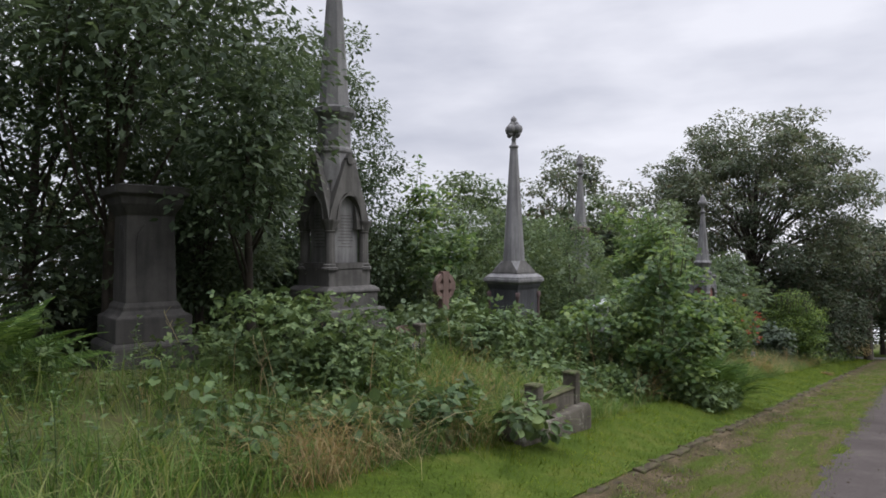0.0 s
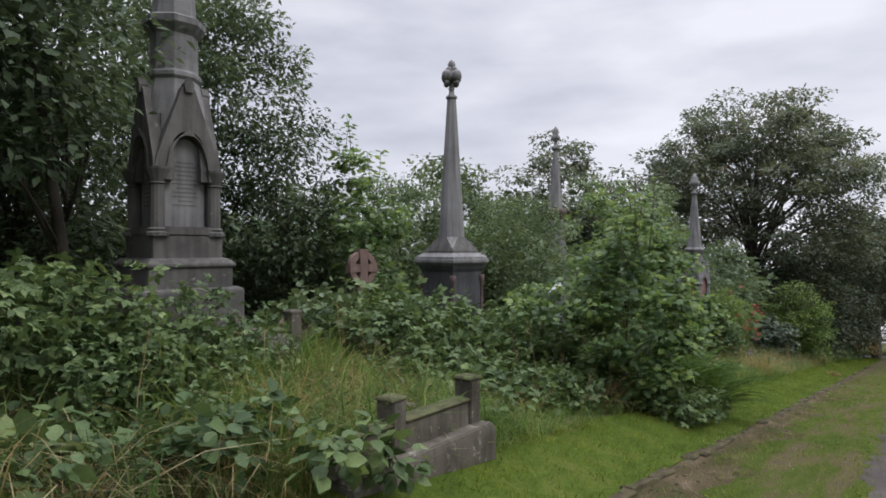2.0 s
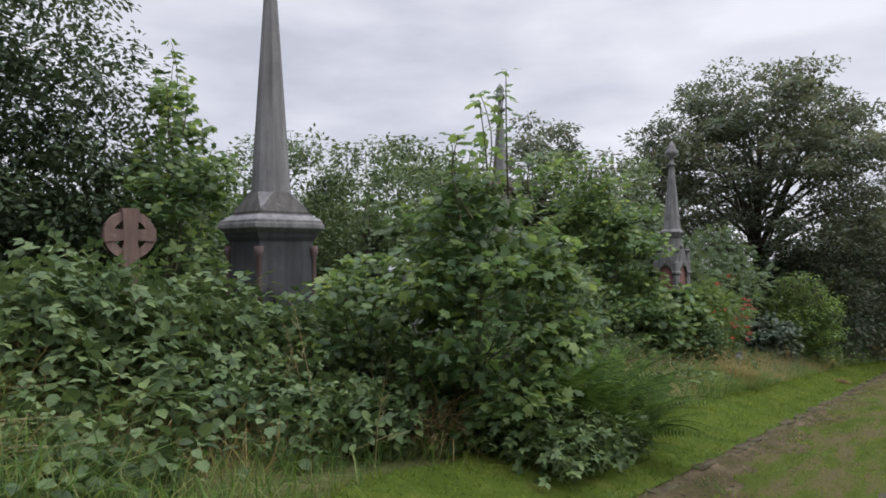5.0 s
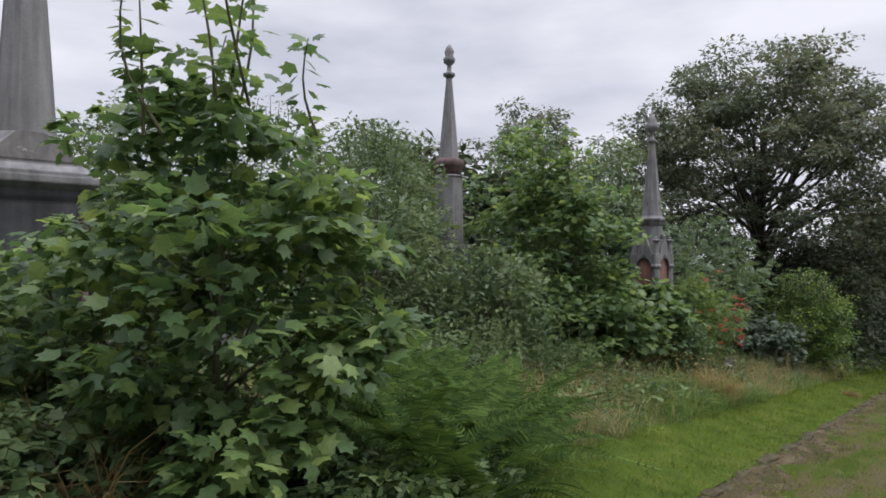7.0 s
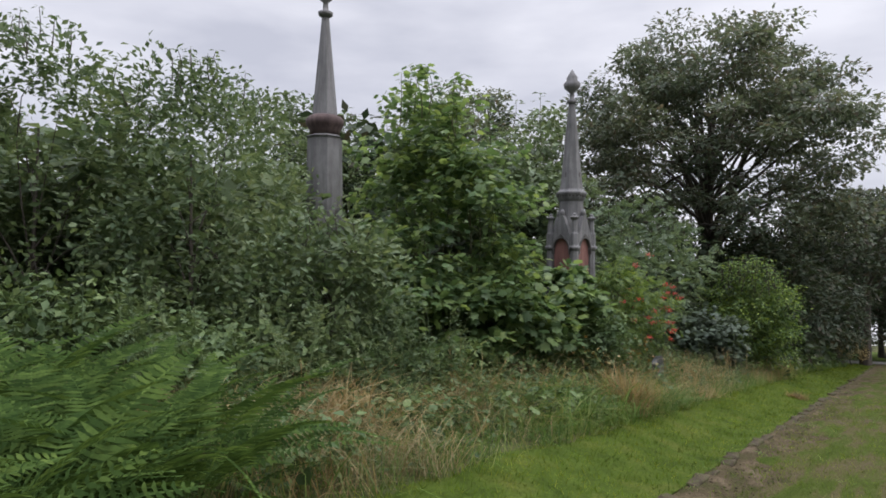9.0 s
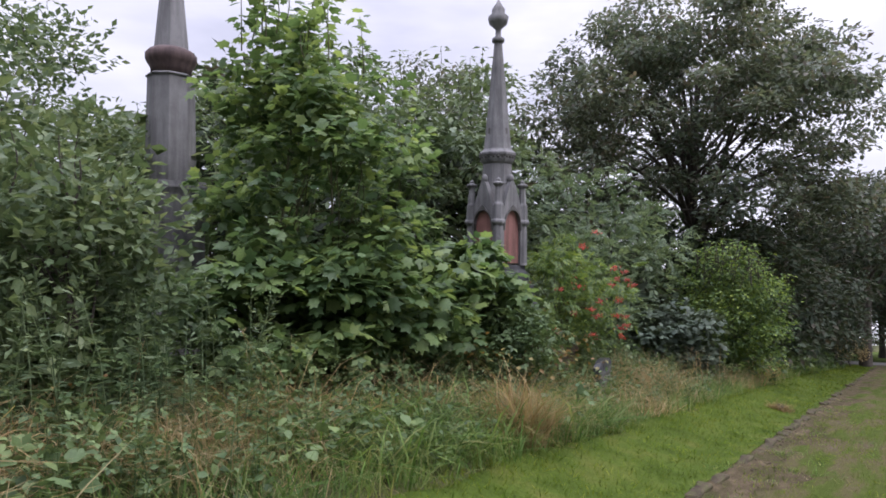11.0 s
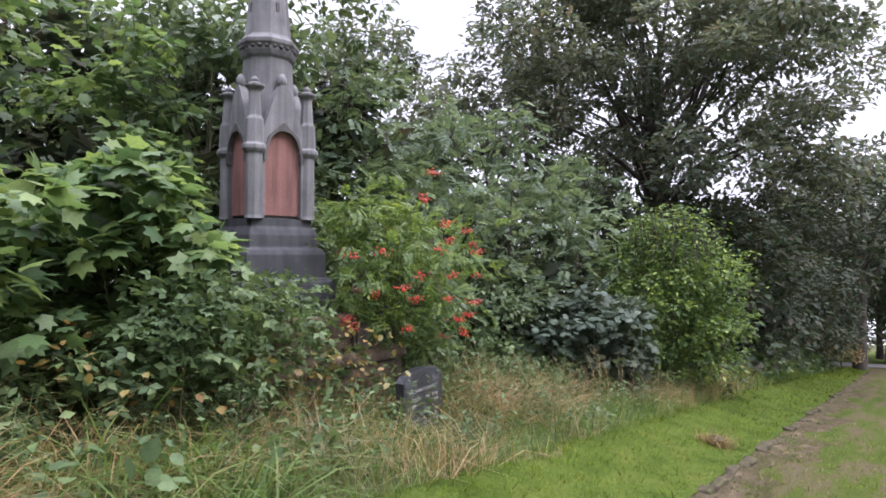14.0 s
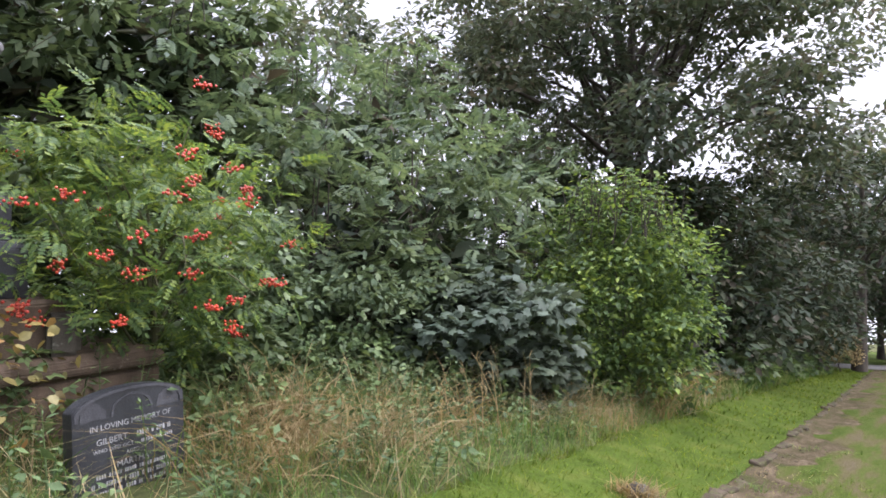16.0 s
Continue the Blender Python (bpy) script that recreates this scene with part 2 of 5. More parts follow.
# Dark-leaved wood; the shade inside it is put into the leaf colour too.
L_DARK = leaf_mat("dark_tree_leaves", [(0.042, 0.062, 0.037), (0.063, 0.092, 0.052), (0.092, 0.126, 0.069)], rough=0.55, through_light=0.38, spec=0.25)
# Shade under the trees is put into these greens; the last stop is bronze foliage.
L_SHADE = leaf_mat("shade_tinted_leaves", [(0.020, 0.032, 0.019), (0.030, 0.045, 0.025), (0.044, 0.060, 0.033), (0.050, 0.042, 0.032)], rough=0.6, through_light=0.32, spec=0.18, patch=0.6)
L_TREE = leaf_mat("tree_leaves", [(0.056, 0.082, 0.041), (0.091, 0.131, 0.065), (0.133, 0.174, 0.083)], rough=0.5, through_light=0.3, spec=0.3)
L_PURPLE = leaf_mat("bronze_tree_leaves", [(0.056, 0.073, 0.050), (0.081, 0.104, 0.070), (0.109, 0.137, 0.091), (0.104, 0.091, 0.073)], rough=0.55, through_light=0.41, spec=0.3)
L_SYC = leaf_mat("sycamore_leaves", [(0.050, 0.090, 0.038), (0.078, 0.132, 0.050), (0.112, 0.172, 0.064), (0.180, 0.245, 0.078)], rough=0.48, through_light=0.5, patch=0.6, spec=0.32)
L_SYCDARK = leaf_mat("dark_sycamore_leaves", [(0.044, 0.062, 0.044), (0.062, 0.084, 0.058), (0.082, 0.106, 0.072)], rough=0.55, through_light=0.25, patch=0.6, spec=0.22)
L_WILLOW = leaf_mat("willow_leaves", [(0.058, 0.090, 0.044), (0.092, 0.132, 0.062), (0.138, 0.176, 0.088)], rough=0.5, through_light=0.39, spec=0.25)
L_ASH = leaf_mat("ash_leaves", [(0.065, 0.100, 0.057), (0.101, 0.142, 0.078), (0.143, 0.189, 0.094)], rough=0.5, through_light=0.43, spec=0.3)
L_LIME = leaf_mat("bright_hedge_leaves", [(0.036, 0.066, 0.024), (0.070, 0.120, 0.032), (0.170, 0.230, 0.046)], rough=0.5, through_light=0.42, patch=0.9, spec=0.25)
L_BRAMBLE = leaf_mat("bramble_leaves", [(0.038, 0.064, 0.027), (0.058, 0.092, 0.037), (0.082, 0.124, 0.050), (0.115, 0.158, 0.062)], rough=0.55, through_light=0.3, patch=0.8, spec=0.2)
L_FERN = leaf_mat("fern_fronds", [(0.026, 0.050, 0.014), (0.044, 0.078, 0.021), (0.084, 0.130, 0.034)], rough=0.75, through_light=0.35, patch=0.9, spec=0.03)
L_ROWAN = leaf_mat("rowan_leaves", [(0.052, 0.092, 0.032), (0.082, 0.136, 0.040), (0.175, 0.228, 0.045)], rough=0.45, through_light=0.46, patch=1.5, spec=0.25)
L_BERRY = leaf_mat("rowan_berries", [(0.29, 0.018, 0.010), (0.36, 0.028, 0.012), (0.34, 0.055, 0.015)], 0.35, 0.0, 2.0, 0.5)
L_GRASS = leaf_mat("long_grass", [(0.040, 0.082, 0.018), (0.070, 0.126, 0.029), (0.108, 0.165, 0.042), (0.180, 0.188, 0.078)], rough=0.6, through_light=0.45, patch=0.9, spec=0.15)
L_STRAW = leaf_mat("dry_grass", [(0.175, 0.138, 0.074), (0.248, 0.198, 0.110), (0.322, 0.262, 0.156), (0.147, 0.143, 0.064)], rough=0.6, through_light=0.40, patch=0.7, spec=0.12)
L_TURF = leaf_mat("mown_grass", [(0.024, 0.046, 0.006), (0.060, 0.096, 0.011), (0.097, 0.136, 0.017), (0.152, 0.166, 0.040)], rough=0.8, through_light=0.4, patch=0.9, spec=0.0, fine_scale=4.5, swing=0.4)
L_FLOWER = leaf_mat("pink_petals", [(0.5, 0.2, 0.4), (0.6, 0.3, 0.5)], 0.5, 0.3)
L_AUTUMN = leaf_mat("turning_leaves", [(0.15, 0.085, 0.03), (0.16, 0.13, 0.04), (0.11, 0.105, 0.04)], rough=0.5, through_light=0.3)
L_BROWNED = leaf_mat("browned_grass", [(0.121, 0.086, 0.044), (0.193, 0.141, 0.072), (0.275, 0.209, 0.110), (0.143, 0.132, 0.055)], rough=0.6, through_light=0.4, patch=0.9, spec=0.1)


# ---- mesh tools ----
def tri_mesh(name, verts, tris, mat, smooth_shade=False):
    me = bpy.data.meshes.new(name)
    verts, tris = np.asarray(verts, np.float32), np.asarray(tris, np.int32)
    me.vertices.add(len(verts))
    me.vertices.foreach_set("co", verts.ravel())
    me.loops.add(tris.size)
    me.loops.foreach_set("vertex_index", tris.ravel())
    me.polygons.add(len(tris))
    me.polygons.foreach_set("loop_start", np.arange(0, tris.size, 3, dtype=np.int32))
    me.polygons.foreach_set("loop_total", np.full(len(tris), 3, np.int32))
    if smooth_shade:
        me.polygons.foreach_set("use_smooth", np.ones(len(tris), bool))
    me.update(calc_edges=True)
    me.materials.append(mat)
    return me


def unit(v):
    return v / np.maximum(np.linalg.norm(v, axis=-1, keepdims=True), 1e-6)


def scatter(template, pos, axis, normal, size):
    """Copies of a template (verts, tris) into one set of verts and tris: local x lies along axis, local z along normal."""
    tv, tf = template
    x = unit(axis)
    y = unit(np.cross(normal, x))
    z = np.cross(x, y)
    size = np.broadcast_to(np.asarray(size, float), (len(pos),))
    v = pos[:, None, :] + size[:, None, None] * (tv[None, :, 0:1] * x[:, None, :] + tv[None, :, 1:2] * y[:, None, :] + tv[None, :, 2:3] * z[:, None, :])
    f = tf[None] + (np.arange(len(pos)) * len(tv))[:, None, None]
    return v.reshape(-1, 3), f.reshape(-1, 3)


def join(sets):
    vs, fs, k = [], [], 0
    for v, f in sets:
        vs.append(v)
        fs.append(f + k)
        k += len(v)
    return np.concatenate(vs), np.concatenate(fs)


def tube(points, radii, sides=6):
    pts = np.asarray(points, float)
    d = unit(np.gradient(pts, axis=0))
    ref = np.array([0.31, 0.17, 0.2]) if abs(d[0][2]) > 0.5 else np.array([0.0, 0.0, 1.0])
    a = unit(np.cross(d, ref))
    b = np.cross(d, a)
    th = np.linspace(0, 2 * np.pi, sides, endpoint=False)
    ring = np.cos(th)[None, :, None] * a[:, None] + np.sin(th)[None, :, None] * b[:, None]
    v = (pts[:, None] + np.asarray(radii)[:, None, None] * ring).reshape(-1, 3)
    f = []
    for i in range(len(pts) - 1):
        for j in range(sides):
            p, q = i * sides + j, i * sides + (j + 1) % sides
            f += [(p, q, q + sides), (p, q + sides, p + sides)]
    return v, np.array(f, int)


def leaf_oval(width=0.26, fold=0.06):
    return (np.array([(0, 0, 0), (0.45, width, fold), (1, 0, -0.06), (0.45, -width, fold)], float), np.array([(0, 2, 1), (0, 3, 2)]))


def leaf_round():
    v = [(0, 0, 0), (0.2, 0.3, 0.05), (0.6, 0.34, 0.05), (1, 0, -0.1), (0.6, -0.34, 0.05), (0.2, -0.3, 0.05), (0.5, 0, -0.02)]
    return np.array(v, float), np.array([(0, 6, 1), (1, 6, 2), (2, 6, 3), (3, 6, 4), (4, 6, 5), (5, 6, 0)])


def leaf_lobed():
    """A five-lobed sycamore leaf."""
    out = [(0, 0.0)]
    for ang, r in ((108, 0.46), (76, 0.32), (46, 0.57), (22, 0.37), (0, 0.62)):
        out.append((ang, r))
    pts = [(0.05, 0.0, 0.0)]
    left = [(0.42 + r * math.cos(radians(a)), r * math.sin(radians(a)), -0.10 * r * r * 2) for a, r in out[1:]]
    pts += left + [(x, -y, z) for x, y, z in left[-2::-1]]
    pts.append((0.42, 0.0, 0.03))
    c = len(pts) - 1
    return np.array(pts, float), np.array([(c, i, (i + 1) % c) for i in range(c)])[:, [0, 2, 1]]


def leaf_pinnate(pairs=5, length=0.36, width=0.09):
    v, f = [], []
    for i in range(pairs * 2 + 1):
        if i == pairs * 2:
            base, ang = 0.86, 0.0
        else:
            base, ang = 0.2 + 0.66 * (i // 2) / pairs, radians(62) * (1 if i % 2 else -1)
        ca, sa = math.cos(ang), math.sin(ang)
        drop = -0.22 * base * base
        k = len(v)
        for lx, ly, lz in ((0, 0, 0), (0.5, width / length, 0.03), (1, 0, -0.08), (0.5, -width / length, 0.03)):
            x, y = lx * length, ly * length
            v.append((base + x * ca - y * sa, x * sa + y * ca, drop + lz * length - 0.12 * lx * length))
        f += [(k, k + 2, k + 1), (k, k + 3, k + 2)]
    return np.array(v, float), np.array(f)


def leaf_three():
    """A bramble leaf: three toothed leaflets."""
    v, f = [], []
    for ang, base in ((0, 0.42), (68, 0.36), (-68, 0.36)):
        ca, sa = math.cos(radians(ang)), math.sin(radians(ang))
        k = len(v)
        for lx, ly, lz in ((0, 0, 0), (0.28, 0.19, 0.03), (0.6, 0, -0.06), (0.28, -0.19, 0.03)):
            v.append((base + lx * ca - ly * sa, lx * sa + ly * ca, lz))
        f += [(k, k + 2, k + 1), (k, k + 3, k + 2)]
    return np.array(v, float), np.array(f)


def frond(pairs=22):
    """A bracken frond: a bare stalk, then toothed pinnae in pairs that shorten to the tip, arching over."""
    v, f = [], []

    def arch(x):
        return 0.30 * x - 0.62 * x * x
    for i in range(pairs):
        q = i / pairs
        x = 0.26 + 0.73 * q ** 0.92
        ln = 0.175 * (1 - q) ** 0.75 * min(1, 0.7 + 1.8 * q) + 0.01
        w = 0.0145 * (1 - 0.45 * q)
        for side in (1, -1):
            z0 = arch(x)
            k = len(v)
            mid, tip = 0.5 * ln, ln
            v += [(x - 0.4 * w, 0, z0), (x + 0.6 * w, 0, z0), (x + 0.10 * ln + w, side * mid, z0 + 0.05 * ln), (x + 0.10 * ln - w, side * mid, z0 + 0.05 * ln), (x + 0.26 * ln, side * tip, z0 - 0.16 * ln)]
            f += [(k, k + 1, k + 2), (k, k + 2, k + 3), (k + 3, k + 2, k + 4)]
    for i in range(5):
        x0, x1 = i / 5, (i + 1) / 5
        k = len(v)
        v += [(x0, 0.006, arch(x0)), (x0, -0.006, arch(x0)), (x1, 0.004, arch(x1)), (x1, -0.004, arch(x1))]
        f += [(k, k + 1, k + 3), (k, k + 3, k + 2)]
    return np.array(v, float), np.array(f)


def blade(segs=3, lean=0.5, width=0.022):
    """A grass blade that stands along x and bends over."""
    v, f = [], []
    for i in range(segs):
        x = i / segs
        w = width * (1 - 0.5 * x)
        v += [(x * (1 - 0.2 * lean * x), w, lean * x * x), (x * (1 - 0.2 * lean * x), -w, lean * x * x)]
    v.append((1 - 0.35 * lean, 0, lean))
    for i in range(segs - 1):
        k = 2 * i
        f += [(k, k + 1, k + 3), (k, k + 3, k + 2)]
    k = 2 * (segs - 1)
    f.append((k, k + 1, k + 2))
    return np.array(v, float), np.array(f)


T_OVAL, T_NARROW, T_ROUND, T_LOBED, T_PINNATE, T_THREE, T_FROND, T_ROWAN = leaf_oval(), leaf_oval(0.13, 0.03), leaf_round(), leaf_lobed(), leaf_pinnate(), leaf_three(), frond(), leaf_pinnate(6, 0.27, 0.055)


def leaves_round(rng, centres, radii, per, size, template, flat=0.55, droop=0.25, tilt=0.45, fill=0.35):
    """Leaves on clumps: each clump is a flattened ball of leaves, thickest near its skin."""
    m = len(centres) * per
    c = np.repeat(centres, per, 0)
    r = np.repeat(radii, per)
    d = unit(rng.normal(size=(m, 3)))
    rad = r * (1 - (1 - fill) * 0.6 * rng.random(m) ** 1.5) * rng.uniform(0.75, 1.15, m)
    p = c + d * rad[:, None] * np.array([1, 1, flat])
    axis = d * np.array([1, 1, 0.3]) + rng.normal(size=(m, 3)) * 0.5
    axis[:, 2] -= droop
    nrm = np.array([0, 0, 1.0]) + d * 0.35 + rng.normal(size=(m, 3)) * tilt
    return scatter(template, p, axis, nrm, size * rng.uniform(0.65, 1.25, m))


def shoot(rng, base, tip, size, template, pairs, bend=0.045):
    """A leading shoot with leaves in pairs up its length: returns leaf set and stem set."""
    base, tip = np.asarray(base, float), np.asarray(tip, float)
    q = np.linspace(0, 1, 6)[:, None]
    side = rng.normal(size=3) * bend * np.array([1, 1, 0.2])
    pts = base + (tip - base) * q + side * np.sin(q * np.pi)
    stem = tube(pts, np.linspace(0.011, 0.004, 6), 5)
    pos, ax = [], []
    for i in range(pairs):
        t = 0.12 + 0.88 * i / max(1, pairs - 1)
        p = base + (tip - base) * t + side * math.sin(t * math.pi)
        a = rng.uniform(0, 6.28)
        for k in range(2 if i < pairs - 1 else 4):
            h = a + k * (math.pi if i < pairs - 1 else math.pi / 2) + rng.normal() * 0.3
            dr = np.array([math.cos(h), math.sin(h), rng.uniform(-0.35, 0.3)])
            pos.append(p + dr * size * rng.uniform(0.25, 0.8) * (1.15 - 0.6 * t))
            ax.append(dr + np.array([0, 0, -0.25]))
    pos, ax = np.array(pos), np.array(ax)
    nr = np.array([0, 0, 1.0]) + rng.normal(size=pos.shape) * 0.4
    sz = size * rng.uniform(0.65, 1.2, len(pos))
    return scatter(template, pos, ax, nr, sz), stem


def plant(name, label, category, base, leaf_sets, wood_sets, leaf_material, wood_material, group=""):
    """A plant: an Empty at its foot with its wood and its foliage."""
    foot = tagged(new(name), label, category, group)
    foot.location = laid(base)
    off = np.array(base, float)
    v, f = join(leaf_sets)
    height = (v - off)[:, 2].max()
    upright = np.array([1, 1, max(0.965, 1 - 0.0095 * height)])
    if wood_sets:
        wv, wf = join(wood_sets)
        o = new("stem" if category != "tree" else "trunk", tri_mesh("wood", (wv - off) * upright, wf, wood_material, True))
        o.parent = foot
    o = tagged(new("foliage", tri_mesh("foliage", (v - off) * upright, f, leaf_material)), kind="stuff")
    o.parent = foot
    return foot


def crown_centres(rng, centre, radii, count, shell=0.55, low=-0.75):
    d = unit(rng.normal(size=(count * 3, 3)))
    d = d[d[:, 2] > low][:count]
    rr = rng.uniform(shell, 1.0, len(d)) ** 0.7
    return np.asarray(centre) + d * rr[:, None] * np.asarray(radii)


def limb(rng, a, b, r0, r1, sag=0.15):
    a, b = np.asarray(a, float), np.asarray(b, float)
    q = np.linspace(0, 1, 6)[:, None]
    ln = np.linalg.norm(b - a)
    w = rng.normal(size=3) * 0.07 * ln
    pts = a + (b - a) * q + w * np.sin(q * np.pi) + np.array([0, 0, 1]) * sag * ln * np.sin(q * np.pi)
    return tube(pts, np.linspace(r0, r1, 6), 6)


def tree(name, label, seed, x, y, top, radii, clumps, per, clump_r, leaf_size, mat, template=T_OVAL, trunk_r=0.22, base_z=None, flat=0.5, low=-0.75, extra=(), category="tree", fork=0.4, limbs=None, wood=None, shell=0.55, tilt=0.45, droop=0.25, group="", shoots=0, shoot_len=0.8, shoot_size=None, foot=None, sides=6):
    rng = np.random.default_rng(seed)
    centre = np.array([x, y, top - radii[2]])
    if foot:
        x, y = foot
    z0 = ground_z(x, y) if base_z is None else base_z
    cc = crown_centres(rng, centre, radii, clumps, shell, low)
    for e in extra:
        cc = np.concatenate([cc, np.array([e], float)])
    cc[:, 2] = np.maximum(cc[:, 2], z0 + 0.15)
    rr = clump_r * rng.uniform(0.65, 1.3, len(cc))
    sets = [leaves_round(rng, cc, rr, per, leaf_size, template, flat, droop, tilt)]
    fork_z = z0 + (centre[2] - z0) * fork + 0.05
    wob = rng.normal(size=2) * 0.12
    woods = [tube([(x, y, z0 - 0.1), (x + wob[0] * 0.5, y + wob[1] * 0.4, (z0 + fork_z) / 2), (x + wob[0], y + wob[1], fork_z), (centre[0], centre[1], centre[2] + 0.4 * radii[2])], [trunk_r * 1.3, trunk_r, trunk_r * 0.8, trunk_r * 0.25], 8)]
    pick = cc if limbs is None else cc[rng.permutation(len(cc))[:limbs]]
    for c in pick:
        t = rng.uniform(0, 0.75)
        start = np.array([x + wob[0] * (1 - t), y + wob[1] * (1 - t), fork_z + t * (centre[2] + 0.4 * radii[2] - fork_z)])
        woods.append(limb(rng, start, c, trunk_r * 0.33 * (1 - 0.5 * t), trunk_r * 0.05))
    for k in range(shoots):
        a = rng.uniform(0, 6.28)
        q = rng.uniform(0.1, 0.75)
        b = centre + np.array([math.cos(a) * q * radii[0], math.sin(a) * q * radii[1], radii[2] * math.sqrt(1 - q * q) * 0.85])
        tip = b + np.array([rng.normal() * 0.12, rng.normal() * 0.12, 1]) * shoot_len * rng.uniform(0.6, 1.2)
        ls, ws = shoot(rng, b, tip, shoot_size or leaf_size, template, max(5, int(shoot_len * 9)))
        sets.append(ls)
        woods.append(ws)
    return plant(name, label, category, (x, y, z0), sets, woods, mat, wood or M_BARK, group)


def part(name, parent, verts, faces, mat, label=""):
    me = bpy.data.meshes.new(name)
    me.from_pydata([tuple(v) for v in verts], [], faces)
    me.update()
    me.materials.append(mat)
    o = new(name, me)
    o.parent = parent
    if label:
        tagged(o, label)
    return o


def bm_part(name, parent, bm, mat, bevel=0.0, label="", shade=False):
    if bevel:
        bmesh.ops.bevel(bm, geom=list(bm.edges), offset=bevel, segments=2, affect="EDGES", clamp_overlap=True)
    bmesh.ops.recalc_face_normals(bm, faces=bm.faces)
    me = bpy.data.meshes.new(name)
    bm.to_mesh(me)
    bm.free()
    for p in me.polygons:
        p.use_smooth = shade
    me.materials.append(mat)
    o = new(name, me)
    if parent:
        o.parent = parent
    if label:
        tagged(o, label)
    return o


def add_box(bm, x0, x1, y0, y1, z0, z1):
    vs = [bm.verts.new(p) for p in ((x0, y0, z0), (x1, y0, z0), (x1, y1, z0), (x0, y1, z0), (x0, y0, z1), (x1, y0, z1), (x1, y1, z1), (x0, y1, z1))]
    for f in ((3, 2, 1, 0), (4, 5, 6, 7), (0, 1, 5, 4), (1, 2, 6, 5), (2, 3, 7, 6), (3, 0, 4, 7)):
        bm.faces.new([vs[i] for i in f])


def add_stack(bm, profile, sides=4, cx=0.0, cy=0.0, turn=None):
    """A stack of rings: profile of (half width, z), square when sides is 4."""
    turn = math.pi / sides if turn is None else turn
    rings = []
    for h, z in profile:
        r = h / math.cos(math.pi / sides)
        rings.append([bm.verts.new((cx + r * math.cos(turn + 2 * math.pi * i / sides), cy + r * math.sin(turn + 2 * math.pi * i / sides), z)) for i in range(sides)])
    for a, b in zip(rings, rings[1:]):
        for i in range(sides):
            bm.faces.new((a[i], a[(i + 1) % sides], b[(i + 1) % sides], b[i]))
    bm.faces.new(rings[0][::-1])
    bm.faces.new(rings[-1])


def add_prism(bm, outline, y0, y1):
    """An outline in x, z drawn out from y0 to y1."""
    a = [bm.verts.new((x, y0, z)) for x, z in outline]
    b = [bm.verts.new((x, y1, z)) for x, z in outline]
    k = len(a)
    for i in range(k):
        bm.faces.new((a[i], a[(i + 1) % k], b[(i + 1) % k], b[i]))
    bm.faces.new(a[::-1])
    bm.faces.new(b)


def turned(bm, quarter):
    bmesh.ops.rotate(bm, verts=bm.verts, cent=(0, 0, 0), matrix=Matrix.Rotation(quarter * math.pi / 2, 3, "Z"))


def stand(name, label, category, x, y, z, turn=ANG, lean=(0, 0), group="", eye=0.8):
    """eye: the height above z at which its place on the plan holds."""
    o = tagged(new(name), label, category, group)
    p = laid((x, y, z + eye))
    o.matrix_world = pose(p[0], p[1], p[2] - eye, lean[0], lean[1], turn)
    return o


# ---- ground ----
def ground_sheet(name, s_lines, n_lines, mat, lift=0.0, wavy=0.0, ragged=0.0):
    s_lines, n_lines = np.asarray(s_lines, float), np.asarray(n_lines, float)
    S, Q = np.meshgrid(s_lines, n_lines, indexing="ij")
    if wavy:
        edge = wavy * (np.sin(S * 1.7) + 0.6 * np.sin(S * 3.9 + 1) + 0.4 * np.sin(S * 8.1))
        span = n_lines[-1] - n_lines[0]
        Q = Q + edge * (Q - n_lines[0]) / span
    if ragged:
        Q[:, 0] += ragged * (np.sin(S[:, 0] * 2.3) + np.sin(S[:, 0] * 5.1 + 2) + np.sin(S[:, 0] * 11.7))
    Z = bank(S, Q) + lift
    if ragged:
        Z[:, 0] -= 0.02
    if wavy:
        Z[:, -1] -= 0.05
    V = laid(np.stack([S * U[0] + Q * N[0], S * U[1] + Q * N[1], Z], -1).reshape(-1, 3))
    k = len(n_lines)
    i = np.arange(len(s_lines) - 1)[:, None] * k + np.arange(k - 1)[None]
    i = i.ravel()
    F = np.concatenate([np.stack([i, i + k, i + k + 1], 1), np.stack([i, i + k + 1, i + 1], 1)])
    return tagged(new(name, tri_mesh(name, V, F, mat, True)), kind="structure")


far_s = np.concatenate([[-900, -300, -100, -40], np.arange(-12, 62, 0.6), [66, 72, 80, 100, 150, 300, 900]])
far_n = np.concatenate([[-900, -300, -100, -30, -10, -5], np.arange(-3, 2.2, 0.35), np.arange(2.3, 2.7, 0.04), np.arange(2.75, 22, 0.35), [24, 30, 45, 80, 150, 300, 900]])
g = ground_sheet("ground", far_s, far_n, M_SOIL, -0.012)
tagged(g, "dark overgrown earth of the grave bank", "ground")
g = ground_sheet("lawn", np.arange(-12, 66, 0.25), np.linspace(2.62, 4.05, 10), M_LAWN, 0.012, 0.1)
tagged(g, "bright mown grass verge beside the kerb", "lawn")
g = ground_sheet("verge", np.arange(-12, 66, 0.25), np.linspace(0.82, 2.26, 9), M_STRIP, 0.012, 0.2, 0.1)
tagged(g, "weedy mossy grass strip along the path", "verge")
g = ground_sheet("kerbside", np.arange(-12, 66, 0.25), np.concatenate([[1.7, 1.95, 2.2], np.arange(2.3, 2.63, 0.04)]), M_DIRT, 0.002)
tagged(g, "bare brown dirt and stones below the kerb", "dirt")
